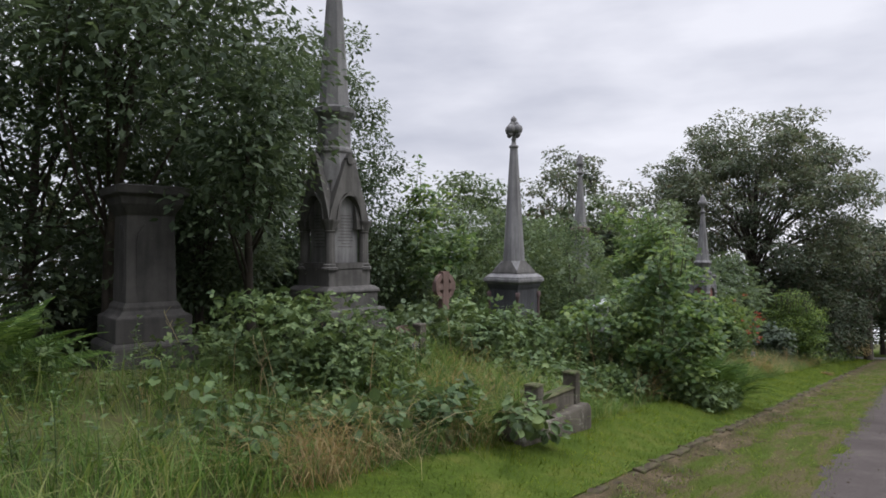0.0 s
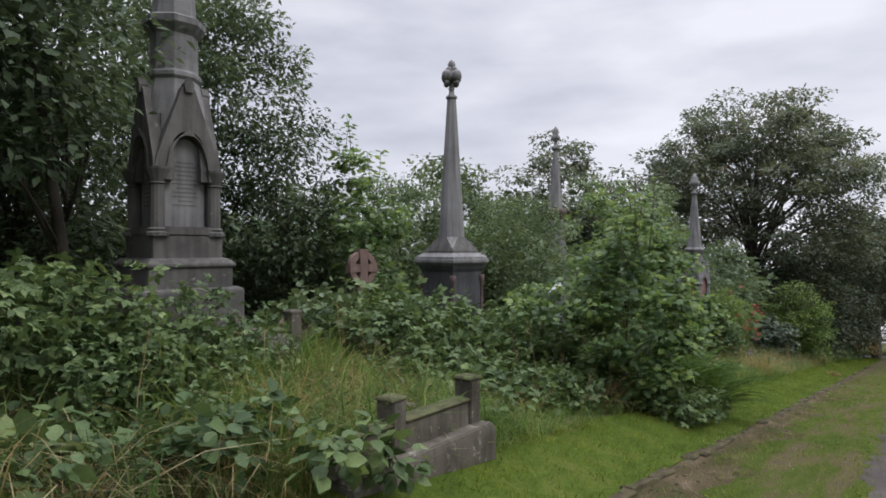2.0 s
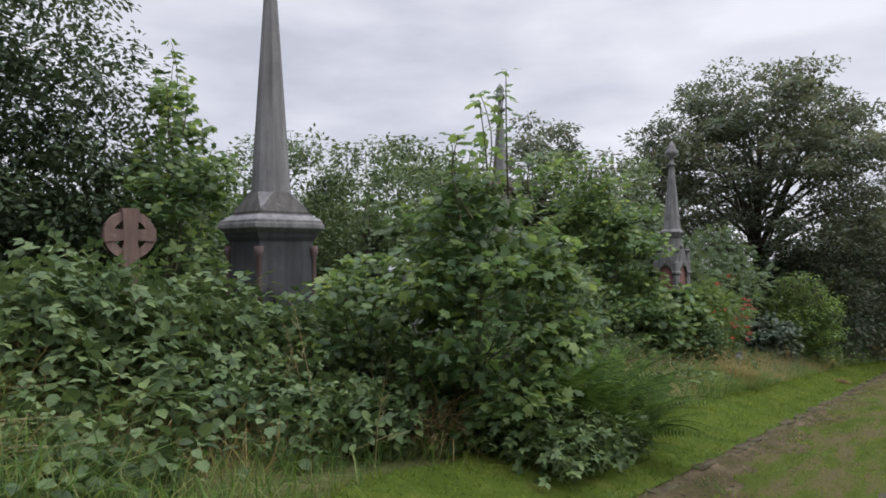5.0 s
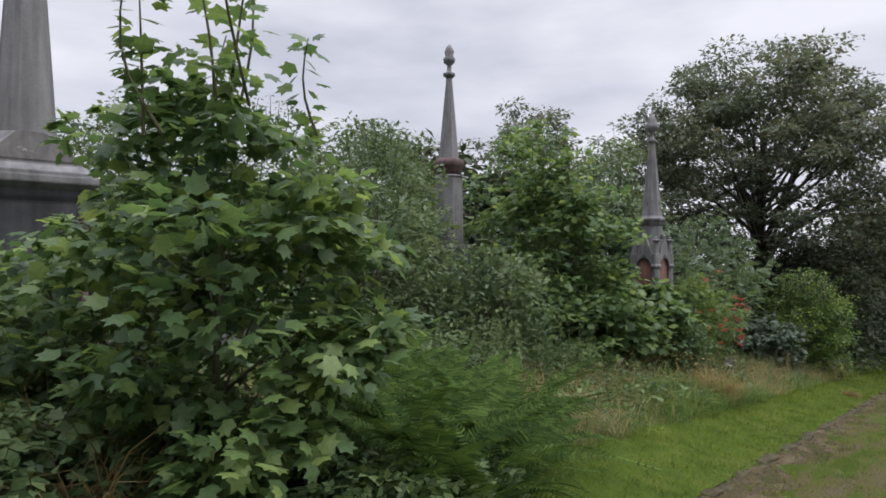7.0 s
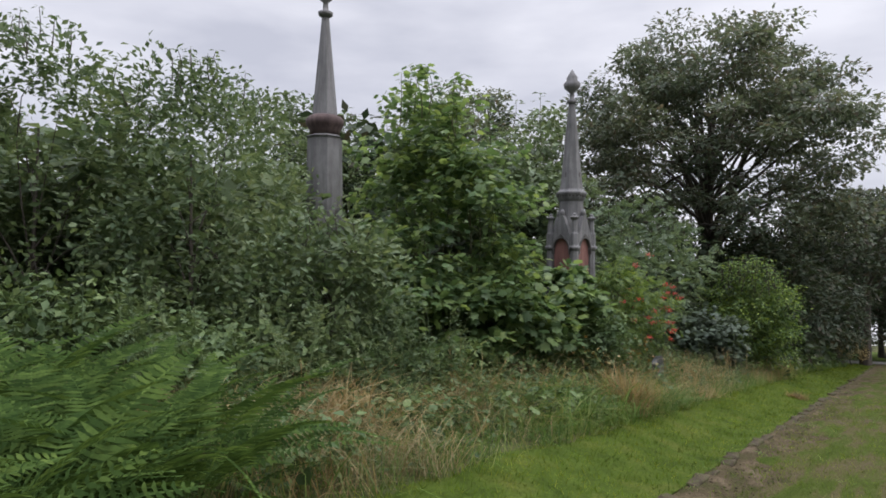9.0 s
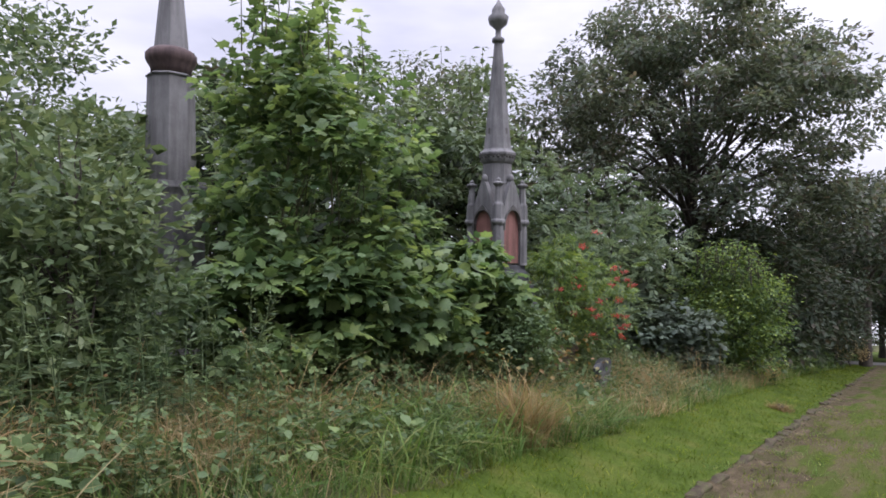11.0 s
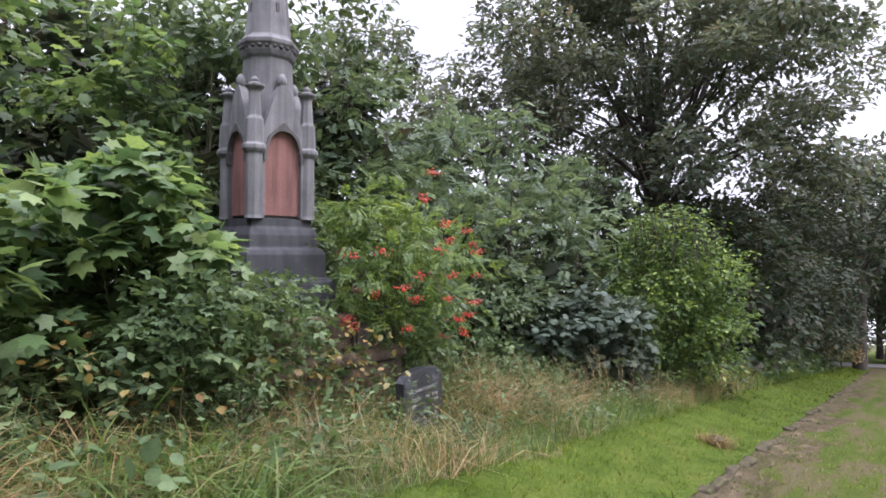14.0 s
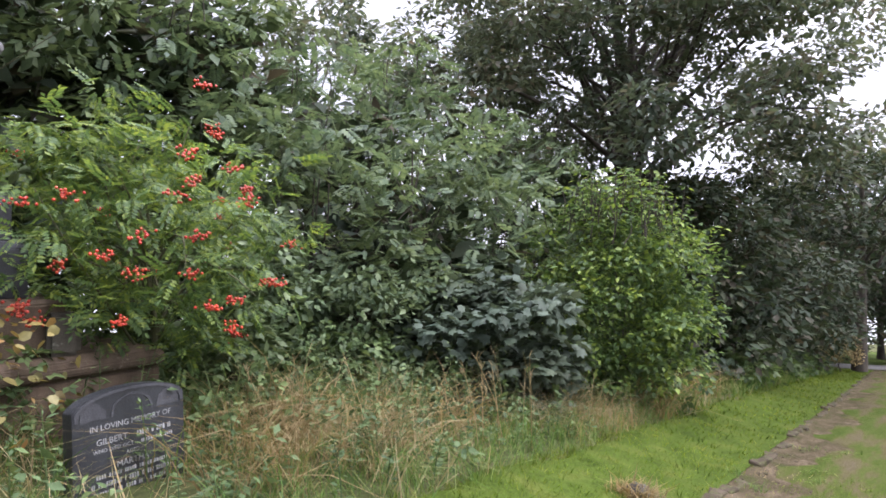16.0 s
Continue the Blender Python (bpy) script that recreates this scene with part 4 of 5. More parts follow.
def tomb_wall():
    """The low front wall of a raised grave plot: a base course, coped panels and square piers."""
    x, y = sn(8.2, 3.72)
    o = stand("grave_plot_wall", "low lichened sandstone wall of a grave plot with square piers", "grave kerb", x, y, 0.0)
    bm = bmesh.new()
    add_stack(bm, [(0.95, -0.35), (0.95, 0.52), (0.90, 0.585)])
    for v in bm.verts:
        v.co.x = v.co.x - 0.95 + 0.08
        v.co.y = v.co.y * 0.2 / 0.95 + 0.10
    bm_part("base_course", o, bm, M_TOMB, 0.012)
    for x0, x1, zt in ((-1.08, -0.165, 0.80), (-1.86, -1.24, 0.80)):
        bm = bmesh.new()
        add_box(bm, x0, x1, 0.05, 0.2, 0.56, zt)
        bm_part("panel", o, bm, M_TOMB, 0.006)
        bm = bmesh.new()
        add_stack(bm, [(0.085, zt), (0.095, zt + 0.01), (0.095, zt + 0.022), (0.06, zt + 0.036)])
        for v in bm.verts:
            v.co.x = x0 if v.co.x < 0 else x1
            v.co.y += 0.125
        bm_part("coping", o, bm, M_MOSS, 0.004, "mossy coping")
    for xc, zt in ((-0.08, 0.99), (-1.16, 1.0)):
        bm = bmesh.new()
        add_box(bm, xc - 0.08, xc + 0.08, 0.03, 0.22, 0.55, zt)
        bm_part("pier", o, bm, M_TOMB, 0.01)
        bm = bmesh.new()
        add_stack(bm, [(0.098, zt), (0.102, zt + 0.012), (0.085, zt + 0.03)], 4, xc, 0.125)
        bm_part("pier_cap", o, bm, M_MOSS, 0.006, "mossy pier cap")
    bm = bmesh.new()
    add_box(bm, -0.12, 0.06, 0.29, 2.0, -0.35, 0.62)
    bm_part("side_wall", o, bm, M_TOMB, 0.012)


def second_plot():
    x, y = sn(8.40, 6.78)
    o = stand("second_plot_kerb", "whitened low grave kerb with a square corner pier", "grave kerb", x, y, 0.94)
    bm = bmesh.new()
    add_box(bm, -1.3, -0.1, -0.07, 0.07, -0.25, 0.53)
    bm_part("kerb_panel", o, bm, M_LICHEN, 0.01)
    bm = bmesh.new()
    add_box(bm, -1.3, -0.1, -0.09, 0.09, 0.534, 0.57)
    bm_part("coping", o, bm, M_MOSS, 0.008)
    bm = bmesh.new()
    add_stack(bm, [(0.08, -0.2), (0.08, 0.74), (0.09, 0.76), (0.09, 0.785), (0.06, 0.80)])
    bm_part("pier", o, bm, M_TOMB, 0.006)


def rounded_stone():
    o = stand("rounded_headstone", "red-brown round-topped headstone leaning in grass", "headstone", -0.76, 12.35, 0.98, 30, (-6, 3))
    bm = bmesh.new()
    pts = [(-0.3, -0.2), (0.3, -0.2), (0.3, 0.45)] + [(0.3 * math.cos(a), 0.45 + 0.32 * math.sin(a)) for a in np.linspace(0.15, math.pi - 0.15, 12)] + [(-0.3, 0.45)]
    add_prism(bm, pts, -0.06, 0.06)
    bm_part("slab", o, bm, M_RUST, 0.008)


def text_mesh(body, size):
    cu = bpy.data.curves.new("lettering", "FONT")
    cu.body, cu.size, cu.align_x, cu.extrude = body, size, "CENTER", 0.0006
    cu.resolution_u = 2
    tmp = bpy.data.objects.new("lettering", cu)
    scene.collection.objects.link(tmp)
    dg = bpy.context.evaluated_depsgraph_get()
    me = bpy.data.meshes.new_from_object(tmp.evaluated_get(dg))
    bpy.data.objects.remove(tmp)
    bpy.data.curves.remove(cu)
    return me


def black_headstone():
    o = stand("black_headstone", "black granite headstone with faded silver lettering, sunken and tilted", "headstone", 12.63, 25.62, 0.15, 60, (-3, 0))
    w, hs = 0.39, 0.80

    def arc(half, base, rise, lo):
        return [(half * math.cos(q), base + rise * math.sin(q)) for q in np.linspace(lo, math.pi - lo, 12)]
    bm = bmesh.new()
    add_prism(bm, [(-w, -0.2), (w, -0.2), (w, hs)] + arc(w, hs - 0.01, 0.12, 0.12) + [(-w, hs)], -0.05, 0.05)
    bm_part("slab", o, bm, M_POLISHED, 0.006)
    # rough grey back-edge and a raised rim round the carved head
    bm = bmesh.new()
    add_arch_frame(bm, w - 0.035, hs - 0.06, hs - 0.03, hs + 0.085, [(w - 0.012, hs - 0.06), (w - 0.012, hs)] + arc(w - 0.012, hs - 0.012, 0.115, 0.2)[1:-1] + [(-w + 0.012, hs), (-w + 0.012, hs - 0.06)], -0.056, -0.049)
    bm_part("rim", o, bm, M_SLATE, 0.0, "grey worn rim")
    lines = (("IN LOVING MEMORY OF", 0.052, 0.665, 0), ("GILBERT", 0.056, 0.575, 1), ("WHO DIED OCT", 0.036, 0.525, 2), ("AGED", 0.036, 0.478, 0), ("MARTHA", 0.056, 0.41, 0), ("", 0.036, 0.365, 0), ("", 0.046, 0.31, 0), ("", 0.036, 0.262, 0), ("", 0.036, 0.215, 0))
    rng = random.Random(5)

    def bars(x0, x1, zz, size):
        bm = bmesh.new()
        xx = x0
        while xx < x1:
            bw = rng.uniform(0.006, 0.014)
            add_box(bm, xx, xx + bw, -0.0525, -0.0495, zz, zz + size * 0.68)
            xx += bw + rng.choice((0.006, 0.007, 0.008, 0.024))
        tagged(bm_part("lettering", o, bm, M_LETTER), kind="stuff")
    for body, size, zz, tail in lines:
        if not body:
            half = rng.uniform(0.2, 0.28)
            bars(-half, half, zz, size)
            continue
        me = text_mesh(body, size)
        me.materials.append(M_LETTER)
        t = new("lettering", me)
        t.parent = o
        shift = (0.0, -0.14, -0.13)[tail]
        t.matrix_basis = pose(shift, -0.0515, zz, 90, 0, 0)
        if tail:
            bars(0.03 if tail == 1 else 0.06, 0.29, zz, size * 0.85)
    bm = bmesh.new()
    for sx in (-1, 1):
        add_prism(bm, [(sx * 0.345, 0.735), (sx * 0.17, 0.735), (sx * 0.19, 0.80), (sx * 0.26, 0.85), (sx * 0.34, 0.81)], -0.0525, -0.0495)
    add_arch_frame(bm, 0.13, 0.735, 0.745, 0.85, [(0.15, 0.735), (0.13, 0.82), (0, 0.872), (-0.13, 0.82), (-0.15, 0.735)], -0.0535, -0.0495)
    tagged(bm_part("carved_ornament", o, bm, M_SLATE), kind="stuff")


def fallen_slab():
    o = stand("tilted_slab", "pale tilted stone slab poking out of shrubs", "gravestone", 3.6, 14.15, 2.08, 20, (25, -28), eye=0.2)
    bm = bmesh.new()
    add_box(bm, -0.17, 0.17, -0.06, 0.06, -0.9, 0.3)
    bm_part("slab", o, bm, M_PALE, 0.01)


def stump():
    x, y = 16.35, 26.97
    o = stand("tree_stump", "small grey mossy stump at the lawn's edge", "stump", x, y, ground_z(x, y), eye=0.05)
    bm = bmesh.new()
    add_stack(bm, [(0.13, -0.05), (0.10, 0.03), (0.08, 0.08), (0.05, 0.11), (0.02, 0.115)], 11)
    rng = random.Random(3)
    for v in bm.verts:
        v.co.x += rng.uniform(-0.02, 0.02)
        v.co.y += rng.uniform(-0.02, 0.02)
        v.co.z += rng.uniform(-0.015, 0.02)
    bm_part("stump_wood", o, bm, M_TOMB)


obelisk_monument()
gothic_monument()
pedestal_monument()
far_obelisk()
red_panel_monument()
celtic_cross()
tomb_wall()
second_plot()
rounded_stone()
black_headstone()
fallen_slab()
stump()

# ---- trees ----
# the dark wood on the bank: x, y, top, radii, clumps, leaves to a clump, material, foot
WOOD = [
    (-3.6, 16.3, 10.4, (2.3, 2.0, 4.8), 190, 136, L_DARK, None), (-2.1, 17.2, 6.4, (1.9, 1.5, 2.7), 60, 124, L_DARK, None), (-5.6, 13.2, 10.4, (2.5, 2.3, 4.7), 100, 132, L_DARK, None), (-6.4, 10.2, 9.8, (2.4, 2.0, 4.4), 90, 124, L_DARK, None),
    (-3.9, 8.7, 9.4, (2.0, 1.5, 2.5), 54, 124, L_DARK, (-5.3, 10.0)), (-8.2, 8.0, 9.4, (2.4, 2.2, 4.4), 96, 124, L_DARK, None), (-7.2, 17.5, 10.5, (2.8, 2.8, 4.9), 80, 124, L_DARK, None),
    (-2.9, 9.4, 6.9, (0.8, 0.7, 2.0), 26, 110, L_DARK, (-3.3, 10.9)), (-9.4, 12.5, 10.5, (2.8, 2.8, 5.0), 50, 124, L_DARK, None), (-4.4, 11.6, 6.0, (1.5, 1.2, 2.3), 44, 149, L_DARK, None),
]
for i, (x, y, top, rad, cl, per, mt, ft) in enumerate(WOOD):
    tree("woodland_tree", "dense dark-leaved tree on the grave bank", 20 + i, x, y, top, rad, cl, int(per * 1.2), 0.66 if y > 16 else 0.78, 0.135 if y > 16 else 0.145, mt, trunk_r=0.10, flat=0.65, low=-0.95, limbs=18, group="dark wood", fork=0.3, droop=0.35, foot=ft, shell=0.3)
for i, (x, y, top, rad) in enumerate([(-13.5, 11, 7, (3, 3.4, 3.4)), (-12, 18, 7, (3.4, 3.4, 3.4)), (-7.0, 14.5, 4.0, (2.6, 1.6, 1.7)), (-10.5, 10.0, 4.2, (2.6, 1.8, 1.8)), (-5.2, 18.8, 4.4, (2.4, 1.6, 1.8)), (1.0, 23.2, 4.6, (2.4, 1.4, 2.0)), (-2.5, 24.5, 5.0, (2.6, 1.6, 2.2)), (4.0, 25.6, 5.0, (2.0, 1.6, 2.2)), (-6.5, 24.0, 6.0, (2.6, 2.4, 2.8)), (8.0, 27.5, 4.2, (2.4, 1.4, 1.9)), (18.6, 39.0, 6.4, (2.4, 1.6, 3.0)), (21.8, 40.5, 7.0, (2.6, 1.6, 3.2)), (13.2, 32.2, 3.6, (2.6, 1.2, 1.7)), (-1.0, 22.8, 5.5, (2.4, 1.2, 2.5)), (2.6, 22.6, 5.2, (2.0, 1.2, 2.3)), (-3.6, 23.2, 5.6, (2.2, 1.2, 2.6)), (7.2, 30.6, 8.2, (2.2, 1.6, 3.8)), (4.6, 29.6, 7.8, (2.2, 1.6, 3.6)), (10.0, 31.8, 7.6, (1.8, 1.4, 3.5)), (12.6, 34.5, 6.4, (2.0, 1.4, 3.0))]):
    # L_SHADE carries the wood's shade in its leaf colour
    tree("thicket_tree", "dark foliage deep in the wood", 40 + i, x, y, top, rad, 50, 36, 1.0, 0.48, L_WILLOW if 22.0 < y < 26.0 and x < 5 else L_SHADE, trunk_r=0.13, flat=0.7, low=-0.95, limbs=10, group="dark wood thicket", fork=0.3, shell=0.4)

# the wide tree by the path's end and the dark trees under and beyond it
tree("sycamore_tree", "large spreading mature sycamore with dark bronze-green crown", 60, 20.8, 41.9, 17.3, (7.2, 7.2, 6.9), 300, 180, 1.0, 0.255, L_PURPLE, trunk_r=0.34, flat=0.5, low=-0.6, fork=0.4, base_z=0.5, limbs=46, shell=0.4)
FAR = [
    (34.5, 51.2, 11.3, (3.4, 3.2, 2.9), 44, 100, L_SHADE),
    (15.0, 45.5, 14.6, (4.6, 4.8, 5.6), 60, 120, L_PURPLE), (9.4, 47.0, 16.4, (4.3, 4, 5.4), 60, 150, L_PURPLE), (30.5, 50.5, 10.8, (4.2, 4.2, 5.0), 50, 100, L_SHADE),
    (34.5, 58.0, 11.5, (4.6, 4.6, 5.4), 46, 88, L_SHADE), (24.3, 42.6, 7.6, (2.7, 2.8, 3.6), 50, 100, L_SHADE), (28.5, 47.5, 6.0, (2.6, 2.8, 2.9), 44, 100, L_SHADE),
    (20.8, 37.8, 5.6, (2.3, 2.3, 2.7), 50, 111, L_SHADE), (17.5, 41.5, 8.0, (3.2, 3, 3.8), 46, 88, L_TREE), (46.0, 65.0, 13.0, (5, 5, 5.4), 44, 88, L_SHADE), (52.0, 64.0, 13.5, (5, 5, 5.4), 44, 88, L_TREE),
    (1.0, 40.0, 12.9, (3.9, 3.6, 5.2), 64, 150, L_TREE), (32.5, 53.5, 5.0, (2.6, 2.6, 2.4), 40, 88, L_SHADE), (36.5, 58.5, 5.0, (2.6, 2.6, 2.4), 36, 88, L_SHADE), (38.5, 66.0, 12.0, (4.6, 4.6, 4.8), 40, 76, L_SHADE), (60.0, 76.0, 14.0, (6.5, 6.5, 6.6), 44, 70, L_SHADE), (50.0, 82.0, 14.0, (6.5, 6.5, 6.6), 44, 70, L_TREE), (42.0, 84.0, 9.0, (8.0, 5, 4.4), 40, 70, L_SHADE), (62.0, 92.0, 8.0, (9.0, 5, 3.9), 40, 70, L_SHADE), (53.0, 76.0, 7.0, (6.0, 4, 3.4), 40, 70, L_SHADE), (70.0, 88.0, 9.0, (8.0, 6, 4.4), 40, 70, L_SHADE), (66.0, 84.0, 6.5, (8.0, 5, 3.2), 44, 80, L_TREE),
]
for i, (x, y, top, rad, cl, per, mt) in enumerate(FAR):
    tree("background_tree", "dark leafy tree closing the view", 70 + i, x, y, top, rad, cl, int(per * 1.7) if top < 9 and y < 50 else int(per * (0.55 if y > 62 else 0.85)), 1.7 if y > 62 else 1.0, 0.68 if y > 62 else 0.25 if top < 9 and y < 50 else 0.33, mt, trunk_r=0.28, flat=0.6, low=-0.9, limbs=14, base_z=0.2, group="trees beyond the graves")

# ---- shrubs along the walk ----
SAPLINGS = [
    # x, y, top, radii, clumps, per, clump radius, leaf, material, shoots, shoot length
    (0.05, 15.9, 4.9, (0.9, 0.9, 2.0), 26, 56, 0.4, 0.14, L_SYC, 6, 0.9),
    (-0.6, 17.0, 6.0, (0.65, 0.65, 2.5), 34, 40, 0.36, 0.15, L_SYC, 3, 0.9),
    (-1.3, 17.3, 4.6, (1.4, 1.3, 1.9), 30, 56, 0.5, 0.15, L_TREE, 4, 0.7),
    (4.5, 12.95, 3.15, (1.0, 0.8, 1.4), 72, 60, 0.33, 0.12, L_SYC, 8, 1.0),
    (3.3, 13.7, 2.5, (1.1, 0.8, 0.8), 34, 50, 0.34, 0.125, L_SYC, 2, 0.5),
    (7.7, 23.4, 6.2, (1.2, 1.0, 2.5), 46, 44, 0.42, 0.17, L_SYC, 8, 0.9),
    (8.3, 22.9, 5.5, (1.1, 1.1, 2.2), 36, 48, 0.45, 0.16, L_SYC, 6, 0.8),
    (8.9, 22.9, 2.85, (1.35, 0.7, 0.95), 52, 46, 0.36, 0.19, L_SYC, 0, 0.6),
    (7.5, 22.2, 2.65, (1.2, 0.7, 0.9), 38, 46, 0.36, 0.19, L_SYC, 0, 0.6),
    (10.2, 24.1, 2.9, (0.8, 0.5, 0.95), 34, 46, 0.3, 0.19, L_SYC, 0, 0.6),
    (7.2, 25.6, 7.0, (1.4, 1.4, 2.9), 50, 52, 0.5, 0.17, L_SYC, 4, 0.8),
    (9.4, 28.2, 7.6, (1.8, 1.5, 3.1), 56, 62, 0.5, 0.19, L_TREE, 3, 0.8),
    (9.0, 26.4, 5.5, (0.9, 0.7, 1.8), 26, 50, 0.42, 0.15, L_SYC, 4, 0.7),
    (10.6, 31.0, 9.0, (1.7, 1.6, 3.6), 44, 74, 0.55, 0.2, L_TREE, 3, 0.7),
    (8.6, 29.6, 8.4, (1.7, 1.4, 3.4), 44, 74, 0.55, 0.19, L_TREE, 2, 0.7),
    (7.6, 30.5, 9.2, (2.0, 1.8, 3.6), 44, 74, 0.6, 0.21, L_TREE, 3, 0.7),
]
for i, (x, y, top, rad, cl, per, cr_, lf, mt, sh, sl) in enumerate(SAPLINGS):
    tree("sycamore_sapling", "young sycamore shrub with broad lobed green leaves", 100 + i, x, y, top, rad, cl, per, cr_, lf if mt is L_SYC else lf * 1.1, mt, T_LOBED if mt is L_SYC else T_OVAL, 0.035, None, 0.45, -0.95, category="shrub", limbs=12, wood=M_STEM, shell=0.4, tilt=0.35, group="sycamore saplings", shoots=sh, shoot_len=sl, shoot_size=lf * 1.05, fork=0.15)

tree("elder_bush", "dense green bush behind the red-panelled monument", 131, 11.5, 28.5, 3.3, (1.5, 0.9, 1.45), 60, 90, 0.42, 0.14, L_TREE, T_OVAL, 0.04, None, 0.6, -0.95, category="shrub", limbs=12, shell=0.4, fork=0.15)
tree("elder_bush", "low dense bush among the ash saplings", 132, 13.6, 30.0, 2.6, (1.6, 0.8, 1.15), 60, 90, 0.4, 0.13, L_ASH, T_OVAL, 0.04, None, 0.6, -0.95, category="shrub", limbs=12, shell=0.4, fork=0.15)
tree("sycamore_bush", "dark blue-green sycamore bush beside the verge", 130, 15.35, 30.1, 2.45, (1.2, 0.95, 1.15), 64, 54, 0.36, 0.16, L_SYCDARK, T_LOBED, 0.035, None, 0.45, -0.95, category="shrub", limbs=12, wood=M_STEM, shell=0.45, tilt=0.35, fork=0.15)

WILLOWS = [(2.2, 20.6, 5.9, (1.6, 1.3, 2.5)), (4.2, 20.9, 5.6, (1.4, 1.2, 2.4)), (0.2, 20.5, 6.2, (1.7, 1.4, 2.6)), (3.6, 23.5, 6.2, (1.6, 1.4, 2.5)), (-2.6, 21.5, 6.0, (1.9, 1.6, 2.5)), (6.2, 20.4, 2.9, (1.0, 0.8, 1.1)), (-4.2, 26.5, 7.6, (1.6, 1.6, 3.2)), (0.8, 27.0, 7.4, (2.6, 2.0, 3.2)), (4.5, 29.0, 7.2, (2.6, 2.0, 3.0))]
for i, (x, y, top, rad) in enumerate(WILLOWS):
    tree("goat_willow", "grey-green bushy goat willow shrub", 140 + i, x, y, top, rad, 64, 112, 0.52, 0.125, L_WILLOW, T_OVAL, 0.05, None, 0.85, -0.9, category="shrub", limbs=14, shell=0.6, tilt=0.7, droop=-0.2, group="goat willows", shoots=14, shoot_len=0.5, shoot_size=0.09, fork=0.2)

ASHES = [(12.9, 30.2, 5.4, (1.3, 1.1, 2.5)), (14.2, 31.2, 6.1, (1.3, 1.2, 2.8)), (15.6, 32.4, 5.4, (1.2, 1.1, 2.4)), (11.4, 30.0, 6.2, (1.3, 1.2, 2.8)), (13.0, 33.8, 7.2, (1.8, 1.6, 3.2)), (16.6, 36.0, 6.6, (1.8, 1.6, 3.0))]
for i, (x, y, top, rad) in enumerate(ASHES):
    tree("ash_sapling", "tall feathery green ash sapling", 160 + i, x, y, top, rad, 48, 11, 0.47, 0.31, L_ASH, T_PINNATE, 0.045, None, 0.6, -0.95, category="shrub", limbs=14, shell=0.4, tilt=0.35, droop=0.05, group="ash saplings", shoots=4, shoot_len=0.6, shoot_size=0.26, fork=0.15)

tree("hornbeam_bush", "bright yellow-green rounded bush by the verge", 180, 17.4, 31.5, 3.75, (1.5, 1.35, 1.75), 170, 85, 0.4, 0.11, L_LIME, T_OVAL, 0.025, None, 0.55, -0.95, category="shrub", limbs=14, shell=0.3, tilt=0.5, fork=0.15, shoots=110, shoot_len=0.7, shoot_size=0.11)


def rowan():
    rng = np.random.default_rng(190)
    x, y = 12.2, 26.9
    z0 = ground_z(x, y)
    mid, size = np.array((12.2, 26.7, 2.25)), np.array((1.2, 0.95, 1.35))
    cc = crown_centres(rng, mid, size, 92, 0.3, -0.95)
    cc[:, 2] = np.maximum(cc[:, 2], z0 + 0.3)
    sets = [leaves_round(rng, cc, 0.28 * rng.uniform(0.7, 1.3, len(cc)), 17, 0.22, T_ROWAN, 0.5, 0.2, 0.35)]
    woods = [tube([(x, y, z0 - 0.1), (x + 0.05, y - 0.05, 1.2), (x, y, 2.0), (x - 0.1, y, 3.0)], [0.035, 0.028, 0.02, 0.008])]
    for c in cc[:26]:
        woods.append(limb(rng, (x, y, rng.uniform(1.0, 2.2)), c, 0.013, 0.004))
    o = plant("rowan_tree", "rowan with feathery leaves and orange-red berry clusters", "tree", (x, y, z0), sets, woods, L_ROWAN, M_STEM)
    bm = bmesh.new()
    off = np.array((x, y, z0))
    for k in range(40):
        d = unit(rng.normal(size=3) * np.array((1, 1, 0.8)) + np.array((0.25, -0.35, 0.1)))
        c = mid + d * size * rng.uniform(0.92, 1.1)
        for j in range(20):
            p = c + rng.normal(size=3) * np.array((0.038, 0.038, 0.022))
            bmesh.ops.create_icosphere(bm, subdivisions=1, radius=0.0125, matrix=Matrix.Translation(p - off))
    b = bm_part("berries", o, bm, L_BERRY, 0, "clusters of orange-red berries", True)
    tagged(b, kind="stuff")


rowan()


def fern_patch(name, seed, spots, size, fronds):
    for i, (x, y, z) in enumerate(spots):
        rng = np.random.default_rng(seed + i)
        a = rng.uniform(0, 2 * np.pi, fronds)
        up = rng.uniform(0.25, 1.6, fronds)
        ax = np.stack([np.cos(a), np.sin(a), up], 1)
        p = np.array([x, y, z]) + np.stack([np.cos(a), np.sin(a), 0 * a], 1) * rng.uniform(0, 0.25, fronds)[:, None]
        p[:, 2] += rng.uniform(0, 0.42, fronds) * size
        nr = np.stack([-np.cos(a) * up, -np.sin(a) * up, 1 + 0 * a], 1) + rng.normal(size=(fronds, 3)) * 0.25
        plant(name, "bracken fern with arching green fronds", "fern", (x, y, z), [scatter(T_FROND, p, ax, nr, size * rng.uniform(0.7, 1.15, fronds))], [], L_FERN, M_STEM, "bracken ferns")


fern_patch("fern", 200, [(*sn(s, n), float(bank(s, n))) for s, n in ((14.3, 3.6), (14.8, 4.2), (15.2, 3.8), (15.6, 4.6), (14.2, 4.5), (15.8, 4.2), (14.6, 3.3), (16.2, 4.1), (14.6, 5.1), (15.3, 5.3), (16.4, 4.9), (15.9, 5.6))], 0.95, 36)
fern_patch("fern", 220, [(*sn(s, n), float(bank(s, n))) for s, n in ((2.6, 7.4), (2.0, 7.0), (2.0, 7.9))], 0.85, 26)


